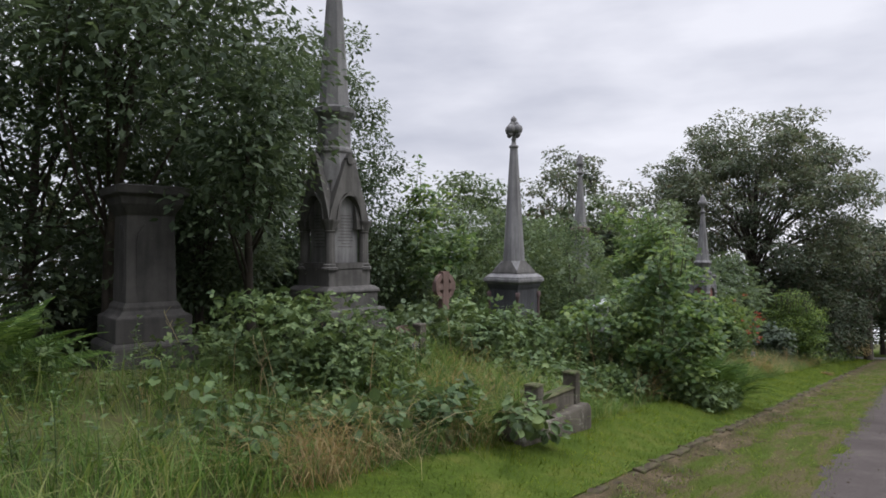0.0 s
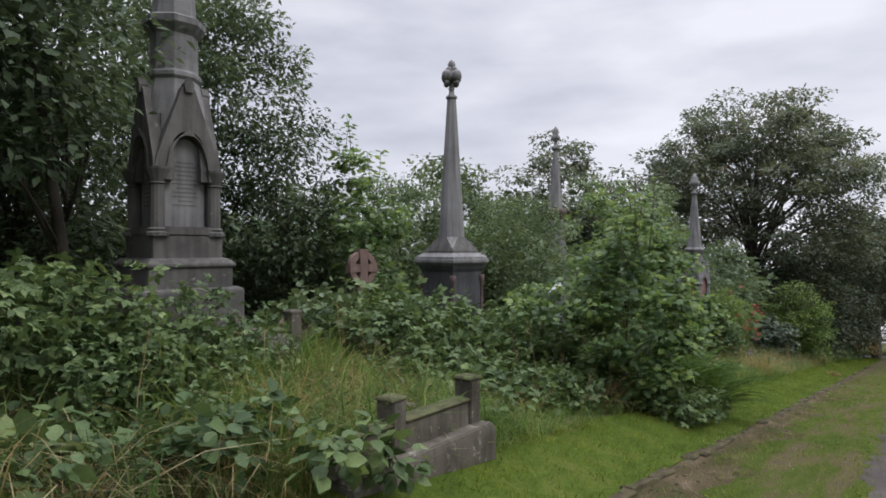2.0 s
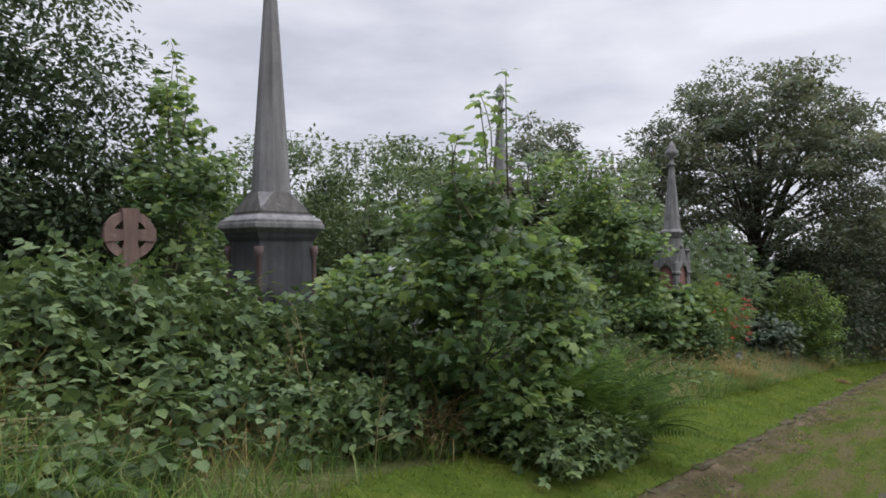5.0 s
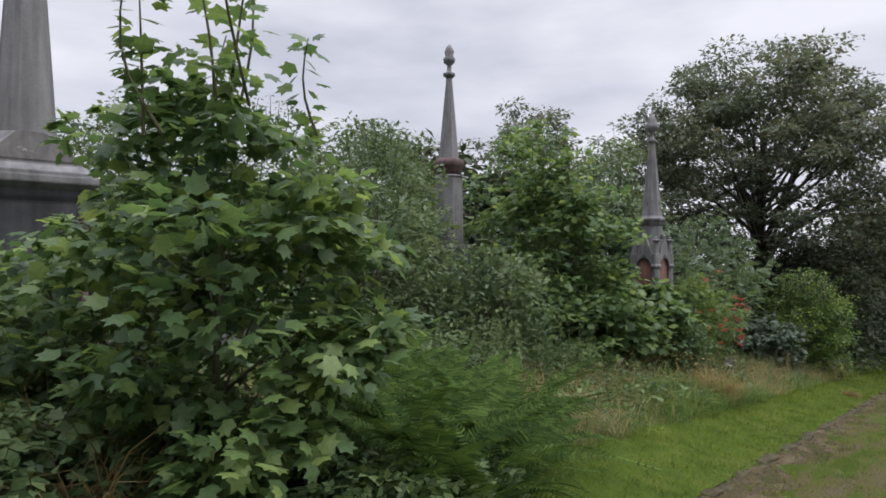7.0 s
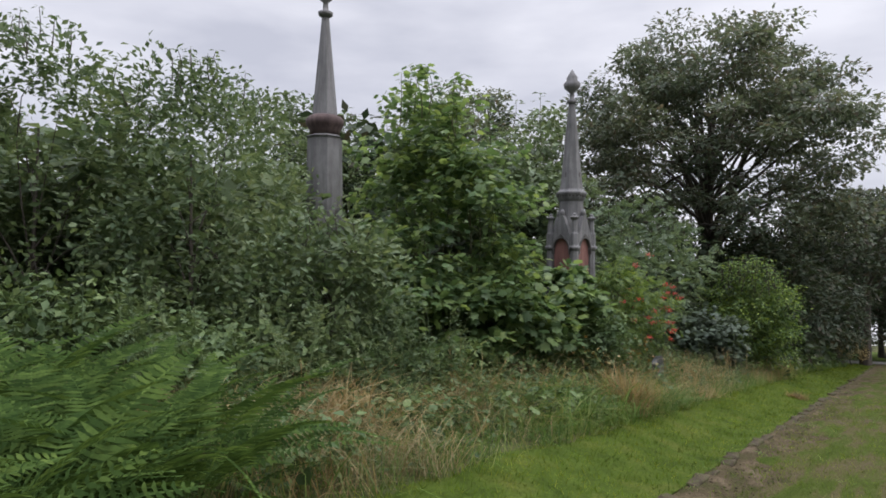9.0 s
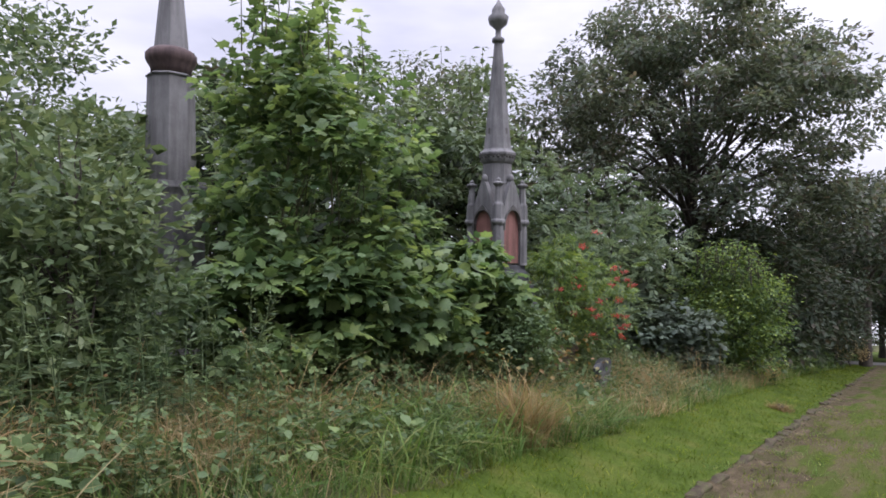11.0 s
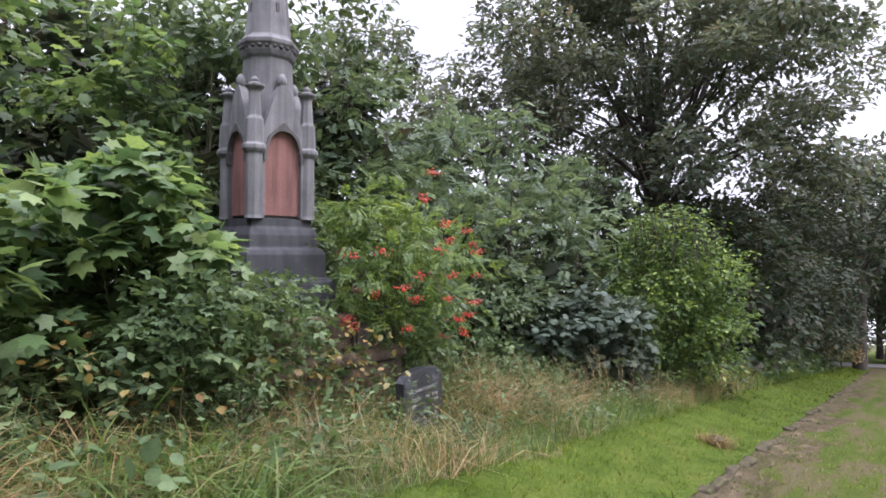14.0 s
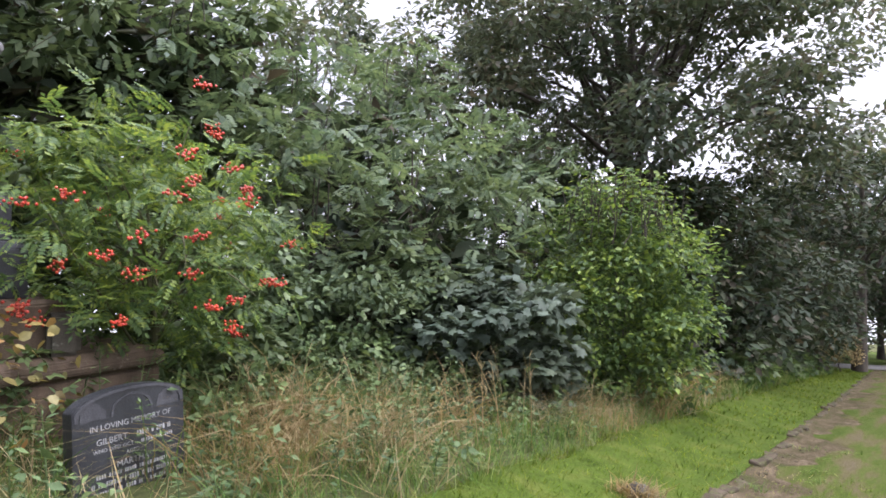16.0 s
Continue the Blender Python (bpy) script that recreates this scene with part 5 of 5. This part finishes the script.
# ---- low growth ----
def low_growth(name, label, category, seed, spots, r, per, size, template, mat, z_up=0.3, flat=0.8, tilt=0.6, droop=0.3):
    rng = np.random.default_rng(seed)
    spots = np.asarray(spots, float)
    for s_, n_, r_ in ((9.3, 8.0, 0.6), (8.9, 7.2, 0.6), (8.3, 6.3, 0.45), (7.8, 5.2, 1.1), (3.9, 8.2, 0.95), (3.6, 7.2, 0.7), (28.0, 4.8, 0.55)):
        spots = spots[np.hypot(spots[:, 0] - s_, spots[:, 1] - n_) > r_]
    x = spots[:, 0] * U[0] + spots[:, 1] * N[0]
    y = spots[:, 0] * U[1] + spots[:, 1] * N[1]
    z = bank(spots[:, 0], spots[:, 1]) + z_up * rng.uniform(0.5, 1.2, len(spots))
    v, f = leaves_round(rng, np.stack([x, y, z], 1), r * rng.uniform(0.7, 1.3, len(spots)), per, size, template, flat, droop, tilt)
    return tagged(new(name, tri_mesh(name, grown(v), f, mat)), label, category, kind="stuff")


def spread(seed, s0, s1, n0, n1, count):
    rng = np.random.default_rng(seed)
    return np.stack([rng.uniform(s0, s1, count), rng.uniform(n0, n1, count)], 1)


low_growth("brambles", "tangled dark green brambles over the graves", "brambles", 300, spread(1, 9.0, 14, 5.5, 9.0, 84), 0.42, 38, 0.19, T_THREE, L_BRAMBLE, 0.5)
low_growth("brambles", "tangled brambles and weeds on the bank", "brambles", 301, spread(2, 17.2, 33, 6.0, 8.0, 120), 0.42, 50, 0.15, T_THREE, L_BRAMBLE, 0.4)
low_growth("brambles", "tangled dark brambles under the trees", "brambles", 302, spread(3, -1, 8.2, 6.9, 9.5, 70), 0.42, 50, 0.15, T_THREE, L_BRAMBLE, 0.3)
low_growth("brambles", "brambles under the far bushes", "brambles", 303, spread(4, 33, 64, 4.2, 7, 150), 0.55, 30, 0.26, T_THREE, L_BRAMBLE, 0.5)
low_growth("brambles", "brambles climbing the foot of the gothic monument", "brambles", 306, spread(7, 4.9, 7.5, 6.0, 6.9, 40), 0.36, 52, 0.14, T_THREE, L_BRAMBLE, 0.92)
low_growth("brambles", "tall brambles and shrubs before the obelisk", "brambles", 309, spread(10, 9.2, 13.2, 6.2, 7.4, 44), 0.5, 44, 0.19, T_THREE, L_BRAMBLE, 0.8)
low_growth("brambles", "brambles at the foot of the sycamore saplings", "brambles", 314, spread(15, 11.0, 13.6, 4.4, 5.8, 56), 0.34, 42, 0.155, T_THREE, L_BRAMBLE, 0.36)
low_growth("brambles", "leafy shrubs round the wheel cross", "brambles", 310, spread(11, 9.8, 12.0, 7.9, 9.6, 34), 0.5, 48, 0.15, T_ROUND, L_TREE, 0.75)
low_growth("broad_weeds", "broad-leaved bush before the grave plot wall", "weeds", 311, spread(12, 5.6, 6.5, 4.2, 4.7, 8), 0.26, 24, 0.15, T_ROUND, L_BRAMBLE, 0.42, 0.9, 0.4)
low_growth("brambles", "ivy and brambles over the walled vault", "brambles", 307, spread(8, 24.8, 26.8, 5.2, 5.85, 34), 0.27, 32, 0.13, T_THREE, L_BRAMBLE, 1.05)
low_growth("broad_weeds", "broad-leaved weeds in the long grass", "weeds", 304, spread(5, 3.5, 6.6, 4.4, 6.4, 26), 0.28, 26, 0.14, T_ROUND, L_BRAMBLE, 0.4, 0.7, 0.4)
low_growth("broad_weeds", "bushy weeds along the verge", "weeds", 305, spread(6, 9.2, 14, 4.5, 6, 60), 0.3, 30, 0.13, T_ROUND, L_BRAMBLE, 0.3, 0.8, 0.5)
low_growth("broad_weeds", "leafy weeds among the tall grass", "weeds", 308, spread(9, 15.5, 34, 4.6, 6.2, 150), 0.24, 34, 0.09, T_OVAL, L_BRAMBLE, 0.3, 1.0, 0.7)
low_growth("brambles", "low brambles creeping into the long grass", "brambles", 315, spread(16, 16.5, 24.5, 4.6, 6.0, 50), 0.28, 40, 0.11, T_THREE, L_BRAMBLE, 0.22, 0.8, 0.5)
low_growth("broad_weeds", "small leafy weeds at the foot of the grass", "weeds", 316, spread(17, 16, 33, 4.2, 5.2, 60), 0.18, 30, 0.07, T_ROUND, L_BRAMBLE, 0.12, 0.8, 0.6)


def grass(name, label, seed, count, s0, s1, n0, n1, height, width, mat, lean=0.5, tuft=10, spread_r=0.14, lo=0.5, segs=3, keep=None):
    rng = np.random.default_rng(seed)
    m = max(1, count // tuft)
    ts, tn = rng.uniform(s0, s1, m), rng.uniform(n0, n1, m)
    if keep is not None:
        q = keep(ts, tn, rng)
        ts, tn = ts[q], tn[q]
    q = np.hypot(ts - 28.0, tn - 4.8) > 0.5   # trodden ground before the black headstone
    ts, tn = ts[q], tn[q]
    s = np.repeat(ts, tuft) + rng.normal(size=len(ts) * tuft) * spread_r
    n = np.repeat(tn, tuft) + rng.normal(size=len(ts) * tuft) * spread_r
    n = np.maximum(n, n0 - 0.05 - 0.1 * rng.random(len(n)))
    k = len(s)
    pos = np.stack([s * U[0] + n * N[0], s * U[1] + n * N[1], bank(s, n) - 0.01], 1)
    ax = np.stack([rng.normal(size=k) * 0.3, rng.normal(size=k) * 0.3, np.ones(k)], 1)
    a = rng.uniform(0, 6.28, k)
    nr = np.stack([np.cos(a), np.sin(a), 0.15 * rng.normal(size=k)], 1)
    h = np.repeat(rng.uniform(0.7, 1.25, len(ts)), tuft) * height * rng.uniform(lo, 1.15, k)
    v, f = scatter(blade(segs, lean, width), pos, ax, nr, h)
    return tagged(new(name, tri_mesh(name, grown(v), f, mat)), label, "grass", kind="stuff")


def patchy(ts, tn, rng):
    return (np.sin(ts * 1.9 + 0.7) + np.sin(tn * 2.7 + ts * 0.6) + rng.normal(size=len(ts)) * 0.6) > np.where(ts < 6.5, 1.3, 0.5)


def dense_near(ts, tn, rng):
    return rng.random(len(ts)) < np.where(tn < 5.0, 1.0, 0.5)


for k, (lean, share) in enumerate(((0.45, 0.4), (0.9, 0.35), (1.5, 0.25))):
    grass("long_grass", "long uncut green grass on the bank", 400 + k, int(19000 * share), -1, 10, 3.95, 7.4, 0.5, 0.011, L_GRASS, lean, 9, 0.14, 0.45, 2, dense_near)
    grass("long_grass", "long uncut green grass along the verge", 403 + k, int(25000 * share), 8.4, 36, 3.95, 6.4, 0.40, 0.0105, L_GRASS, lean, 9, 0.14, 0.45, 2, dense_near)
    grass("dry_grass", "dry straw-coloured grass in patches", 410 + k, int(20000 * share), -1, 35, 4.0, 6.3, 0.5, 0.0075, L_BROWNED, lean, 12, 0.13, 0.5, 2, patchy)
    grass("dry_grass", "bleached grass along the verge", 415 + k, int(13000 * share), 19, 38, 4.05, 6.0, 0.5, 0.008, L_STRAW, lean + 0.3, 12, 0.13, 0.5, 2, patchy)
for k, (s_, n_, r_) in enumerate(((23.3, 4.15, 0.12), (23.6, 4.4, 0.15), (18.3, 5.3, 0.4), (35.6, 4.4, 0.4), (14.2, 5.6, 0.25), (12.5, 4.4, 0.2), (10.0, 6.9, 0.35), (7.0, 5.2, 0.3))):
    tuft = grass("straw_tuft", "tall tuft of dry straw-coloured grass", 430 + k, 300 if k < 2 else 420, s_ - r_, s_ + r_, n_ - r_, n_ + r_, 0.8 if k < 2 else 0.65, 0.007, L_BROWNED, 0.75 if k < 2 else 1.1, 10, 0.06, 0.5, 3)
grass("long_grass", "tall green grass filling the grave plot", 407, 8000, 6.0, 9.2, 4.0, 7.4, 0.72, 0.010, L_GRASS, 0.8, 10, 0.12, 0.5, 3)
grass("dry_grass", "bleached grass lying over the grave plot", 409, 2600, 7.0, 9.0, 4.6, 6.4, 0.55, 0.007, L_STRAW, 1.3, 10, 0.14, 0.5, 3)
grass("long_grass", "bright arching grass beside the straw tuft", 418, 3600, 21.0, 25.5, 4.0, 5.2, 0.5, 0.014, L_GRASS, 1.3, 12, 0.12, 0.5, 3)
grass("long_grass", "long grass by the far bushes", 408, 5000, 36, 62, 4.0, 5.6, 0.45, 0.025, L_GRASS, 0.5, 8, 0.2, 0.5, 2)
grass("lawn_grass", "short mown bright green grass blades", 420, 72000, 1.5, 34, 2.66, 4.05, 0.085, 0.05, L_TURF, 0.8, 8, 0.05, 0.4, 1)
grass("lawn_grass", "far stretch of the mown grass verge", 424, 14000, 34, 64, 2.66, 4.05, 0.09, 0.12, L_TURF, 0.8, 6, 0.08, 0.4, 1)


def mossy(a, b, r):
    """Patches some tens of centimetres wide; barer towards the kerb."""
    g = np.random.default_rng(77)
    v = np.zeros(len(a))
    for _ in range(9):
        ks, kn, ph = g.normal() * 1.1, g.normal() * 8.0, g.uniform(0, 6.28)
        v += np.sin(a * ks + b * kn + ph)
    return v / 2.1 + r.normal(size=len(a)) * 0.5 - np.clip(b - 2.0, 0, 1) * 3.0 > -1.45


def kerb_fringe(a, b, r):
    return (np.sin(a * 2.1) + np.sin(a * 5.3 + 1) + r.normal(size=len(a)) * 0.7) > 0.2


grass("verge_weeds", "short weeds and moss in the strip by the path", 421, 56000, 2, 34, 0.8, 2.42, 0.07, 0.05, L_TURF, 0.9, 9, 0.06, 0.4, 1, mossy)
grass("verge_weeds", "straggling weeds along the broken kerb", 422, 4200, 2, 36, 2.62, 2.75, 0.09, 0.045, L_GRASS, 0.9, 10, 0.06, 0.4, 2, kerb_fringe)
grass("dead_grass", "dead bleached grass in the strip by the path", 423, 6000, 2, 36, 1.4, 2.6, 0.07, 0.03, L_STRAW, 1.2, 10, 0.09, 0.4, 1, lambda a, b, r: ~mossy(a, b, r))


def herbs(name, label, seed, count, s0, s1, n0, n1, lo, hi, leaf, template, mat, per=34, reach=0.5):
    """Upright leafy stems: narrow leaves stand out all the way up each stem."""
    rng = np.random.default_rng(seed)
    sets, pos, ax, size = [], [], [], []
    for k in range(count):
        s_, n_ = rng.uniform(s0, s1), rng.uniform(n0, n1)
        x, y = sn(s_, n_)
        z = float(bank(s_, n_))
        h = rng.uniform(lo, hi)
        d = rng.normal(size=2) * 0.13 * h
        sets.append(tube([(x, y, z), (x + d[0] * 0.35, y + d[1] * 0.35, z + h * 0.55), (x + d[0], y + d[1], z + h)], [0.006, 0.005, 0.002], 3))
        q = rng.uniform(0.18, 1.0, per)
        a = np.arange(per) * 2.4 + rng.uniform(0, 6.28)
        c = np.stack([x + d[0] * q ** 1.4, y + d[1] * q ** 1.4, z + h * q], 1)
        o = np.stack([np.cos(a), np.sin(a), rng.uniform(-0.1, 0.9, per) * q], 1)
        pos.append(c + o * 0.015)
        ax.append(o)
        size.append(leaf * rng.uniform(0.7, 1.2, per) * (1.15 - reach * q))
    pos, ax, size = np.concatenate(pos), np.concatenate(ax), np.concatenate(size)
    nrm = np.array([0, 0, 1.0]) + rng.normal(size=pos.shape) * 0.35
    sets.append(scatter(template, pos, ax, nrm, size))
    v, f = join(sets)
    return tagged(new(name, tri_mesh(name, grown(v), f, mat)), label, "weeds", kind="stuff")


herbs("willowherb", "tall narrow-leaved willowherb on the bank", 540, 120, 16.8, 21.6, 5.6, 7.2, 0.8, 1.35, 0.11, T_NARROW, L_WILLOW)
herbs("willowherb", "narrow-leaved herbs standing in the long grass", 541, 110, 18.0, 34.0, 4.6, 6.2, 0.45, 0.8, 0.085, T_NARROW, L_BRAMBLE)
herbs("nettles", "nettles and tall weeds among the grass", 542, 130, -0.5, 9.5, 4.4, 7.0, 0.45, 0.85, 0.09, T_OVAL, L_BRAMBLE, 26)
herbs("nettles", "leafy weeds at the edge of the lawn", 543, 150, 15.5, 36.0, 4.05, 5.0, 0.22, 0.5, 0.075, T_OVAL, L_BRAMBLE, 22)
herbs("nettles", "nettles under the far bushes", 544, 90, 30.0, 42.0, 4.8, 6.2, 0.5, 0.95, 0.1, T_OVAL, L_BRAMBLE, 24)
low_growth("broad_weeds", "broad bramble leaves creeping towards the lawn", "weeds", 545, spread(20, 3.0, 26.0, 4.2, 5.4, 80), 0.26, 20, 0.115, T_ROUND, L_BRAMBLE, 0.32, 0.7, 0.35)
low_growth("broad_weeds", "broad-leaved weeds against the plot wall", "weeds", 548, spread(23, 6.0, 6.9, 3.45, 3.7, 7), 0.22, 26, 0.13, T_ROUND, L_BRAMBLE, 0.5, 0.9, 0.4)
low_growth("brambles", "shrubby brambles in the shade of the willows", "brambles", 549, spread(24, 15.5, 21.5, 7.4, 9.6, 60), 0.5, 60, 0.12, T_OVAL, L_BRAMBLE, 0.7)
low_growth("brambles", "brambles hanging over the kerb of the plot", "brambles", 546, spread(21, 5.6, 7.9, 5.7, 6.6, 34), 0.3, 44, 0.12, T_THREE, L_BRAMBLE, 0.5)
low_growth("brambles", "ivy trailing over the ledge of the vault", "brambles", 547, spread(22, 25.4, 27.4, 5.75, 6.3, 30), 0.25, 44, 0.115, T_THREE, L_BRAMBLE, 1.15)

# mats of bleached grass, laid over by the wind
MATS = ((3.9, 4.2), (4.6, 4.5), (6.0, 4.4), (12.1, 6.2), (9.1, 6.2), (8.4, 5.4), (14.0, 5.0), (17.5, 5.2), (18.7, 5.5), (18.1, 4.4), (21.5, 5.4), (23.7, 5.6), (24.7, 4.9), (26.2, 4.8), (28.6, 4.9), (30.2, 4.8), (31.5, 5.2), (33.5, 4.8), (36.0, 4.8), (29.7, 5.6), (39.5, 4.7))
for k, (s_, n_) in enumerate(MATS):
    grass("dry_grass", "mat of bleached grass laid over by wind", 560 + k, 420, s_ - 0.55, s_ + 0.55, n_ - 0.35, n_ + 0.4, 0.62, 0.0065, L_STRAW if k % 2 else L_BROWNED, 1.5 if k % 3 else 1.0, 12, 0.12, 0.5, 3)


def rubble():
    """Small stones and crumbs lying in the dirt below the kerb and on the path's edge."""
    rng = np.random.default_rng(440)
    bm = bmesh.new()
    bmesh.ops.create_icosphere(bm, subdivisions=1, radius=1.0)
    bm.verts.ensure_lookup_table()
    tv = np.array([v.co for v in bm.verts]) * np.array([1, 0.8, 0.5])
    tv += rng.normal(size=tv.shape) * 0.12
    tf = np.array([[v.index for v in f.verts] for f in bm.faces])
    bm.free()
    m = 700
    s_ = rng.uniform(2, 36, m)
    n_ = np.where(rng.random(m) < 0.7, rng.normal(2.42, 0.12, m), rng.uniform(0.4, 2.3, m))
    pos = np.stack([s_ * U[0] + n_ * N[0], s_ * U[1] + n_ * N[1], bank(s_, n_) + 0.004], 1)
    a = rng.uniform(0, 6.28, m)
    v, f = scatter((tv, tf), pos, np.stack([np.cos(a), np.sin(a), 0 * a], 1), np.stack([0.2 * np.cos(a * 3), 0.2 * np.sin(a * 5), 1 + 0 * a], 1), rng.uniform(0.006, 0.032, m) * rng.uniform(0.5, 1, m))
    tagged(new("rubble", tri_mesh("rubble", laid(v), f, M_KERB)), "small stones and crumbled kerb in the dirt", "stones", kind="stuff")


rubble()


def dry_stalks(seed, count, s0, s1, n0, n1, lo, hi):
    """Thin upright dead stalks with seed heads."""
    rng = np.random.default_rng(seed)
    sets = []
    for k in range(count):
        s_, n_ = rng.uniform(s0, s1), rng.uniform(n0, n1)
        x, y = sn(s_, n_)
        z = float(bank(s_, n_))
        h = rng.uniform(lo, hi)
        d = rng.normal(size=2) * 0.16 * h
        sets.append(tube([(x, y, z), (x + d[0] * 0.3, y + d[1] * 0.3, z + h * 0.5), (x + d[0], y + d[1], z + h)], [0.006, 0.005, 0.002], 4))
        for j in range(7):
            q = rng.uniform(0.55, 1)
            a = rng.uniform(0, 6.28)
            p = np.array([x + d[0] * q, y + d[1] * q, z + h * q])
            sets.append(tube([p, p + np.array([math.cos(a) * 0.05, math.sin(a) * 0.05, 0.07]) * rng.uniform(0.5, 1.4)], [0.004, 0.002], 3))
    v, f = join(sets)
    return tagged(new("dry_stalks", tri_mesh("dry_stalks", grown(v), f, L_STRAW)), "thin dead stalks standing above the weeds", "weeds", kind="stuff")


low_growth("brambles", "dark brambles spilling over the edge of the lawn", "brambles", 318, spread(19, 12.7, 15.0, 3.15, 4.4, 56), 0.28, 44, 0.13, T_THREE, L_BRAMBLE, 0.3)
grass("verge_weeds", "ragged weed tufts in the kerbside dirt", 425, 2600, 2, 36, 1.4, 2.4, 0.11, 0.03, L_GRASS, 1.0, 26, 0.06, 0.4, 2)
dry_stalks(500, 26, 11.5, 14.5, 4.2, 6.0, 0.7, 1.3)
dry_stalks(501, 16, 16.0, 27.0, 5.0, 6.4, 0.4, 0.8)
dry_stalks(502, 22, 4.0, 9.5, 5.0, 7.5, 0.5, 1.1)
dry_stalks(503, 26, 28.0, 36.0, 4.2, 5.6, 0.5, 1.0)

low_growth("turning_leaves", "yellow and brown turning leaves among the weeds", "weeds", 312, spread(13, 24.6, 28.0, 5.1, 6.1, 34), 0.26, 8, 0.08, T_ROUND, L_AUTUMN, 0.75, 0.8, 0.6)
low_growth("turning_leaves", "yellow and brown turning leaves on the brambles", "weeds", 313, spread(14, 17.5, 24, 5.0, 6.4, 12), 0.22, 6, 0.045, T_ROUND, L_AUTUMN, 0.4, 0.8, 0.6)


def willowherb():
    """A single pink flower head above the brambles."""
    x, y = sn(12.9, 4.9)
    z = float(bank(12.9, 4.9))
    rng = np.random.default_rng(520)
    m = 26
    d = unit(rng.normal(size=(m, 3)))
    pos = np.array([x, y, z + 0.62]) + d * np.array([0.03, 0.03, 0.04])
    plant("pink_flower", "single pink flower head on a green stalk", "flower", (x, y, z), [scatter(T_OVAL, pos, d, np.roll(d, 1, 1), 0.045 * np.ones(m))], [tube([(x, y, z), (x + 0.02, y, z + 0.3), (x, y, z + 0.62)], [0.006, 0.005, 0.004], 5)], L_FLOWER, M_STEM)


willowherb()

tree("pale_shrub", "small pale straw-coloured shrub by the road", 525, *sn(61.0, 3.7), 1.9, (0.9, 0.8, 0.9), 24, 60, 0.3, 0.12, L_STRAW, T_OVAL, 0.03, 0.1, 0.7, -0.95, category="shrub", limbs=8, shell=0.4, fork=0.15)

# trunks under the trees where the road crosses
for i, (s_, n_, r_) in enumerate(((69.5, 3.4, 0.24), (78.0, 1.6, 0.22), (84.0, 0.6, 0.25), (92.0, 3.0, 0.25), (80.0, -1.6, 0.25))):
    x, y = sn(s_, n_)
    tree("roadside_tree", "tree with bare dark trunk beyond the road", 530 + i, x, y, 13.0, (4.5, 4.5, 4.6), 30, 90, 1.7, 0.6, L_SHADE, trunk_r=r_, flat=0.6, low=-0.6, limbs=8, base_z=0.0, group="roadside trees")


# ---- kerb of single stones ----
def kerb():
    top = tagged(new("kerb"), "sunken mossy stone edging between lawn and path", "kerb", kind="structure")
    rng = random.Random(9)
    fall = pose(0, 0, 1.4, -math.degrees(SLOPE)) @ pose(0, 0, -1.4)
    meshes = []
    for k in range(9):
        bm = bmesh.new()
        half = rng.uniform(0.12, 0.42)
        add_box(bm, -half, half, -0.065, 0.065, -0.14, 0.06)
        bmesh.ops.subdivide_edges(bm, edges=[e for e in bm.edges if abs(e.verts[0].co.x - e.verts[1].co.x) > 0.1], cuts=3)
        for v in bm.verts:
            v.co.x += rng.uniform(-0.025, 0.025)
            v.co.y += rng.uniform(-0.02, 0.02)
            v.co.z += rng.uniform(-0.03, 0.015)
        bmesh.ops.bevel(bm, geom=list(bm.edges), offset=0.012, segments=1, affect="EDGES")
        me = bpy.data.meshes.new("kerb_stone")
        bm.to_mesh(me)
        bm.free()
        me.materials.append(M_KERB)
        meshes.append((half, me))
    s = -4.0
    while s < 62:
        half, me = rng.choice(meshes)
        s += half
        if rng.random() > 0.1:
            o = new("kerb_stone", me)
            x, y = sn(s, 2.58 + rng.uniform(-0.03, 0.03))
            o.matrix_basis = fall @ pose(x, y, rng.uniform(-0.065, -0.012), rng.uniform(-10, 8), rng.uniform(-3, 3), ANG + rng.uniform(-4, 4))
            o.parent = top
        s += half + rng.uniform(0.01, 0.05)


kerb()

grass("lawn_grass", "grey dead tuft of grass round the small stump", 450, 500, *(lambda c: (c[0] - 0.1, c[0] + 0.1, c[1] - 0.1, c[1] + 0.1))((16.35 * U[0] + 26.97 * U[1], 16.35 * N[0] + 26.97 * N[1])), 0.2, 0.03, L_BROWNED, 0.8, 10, 0.07, 0.4, 2)
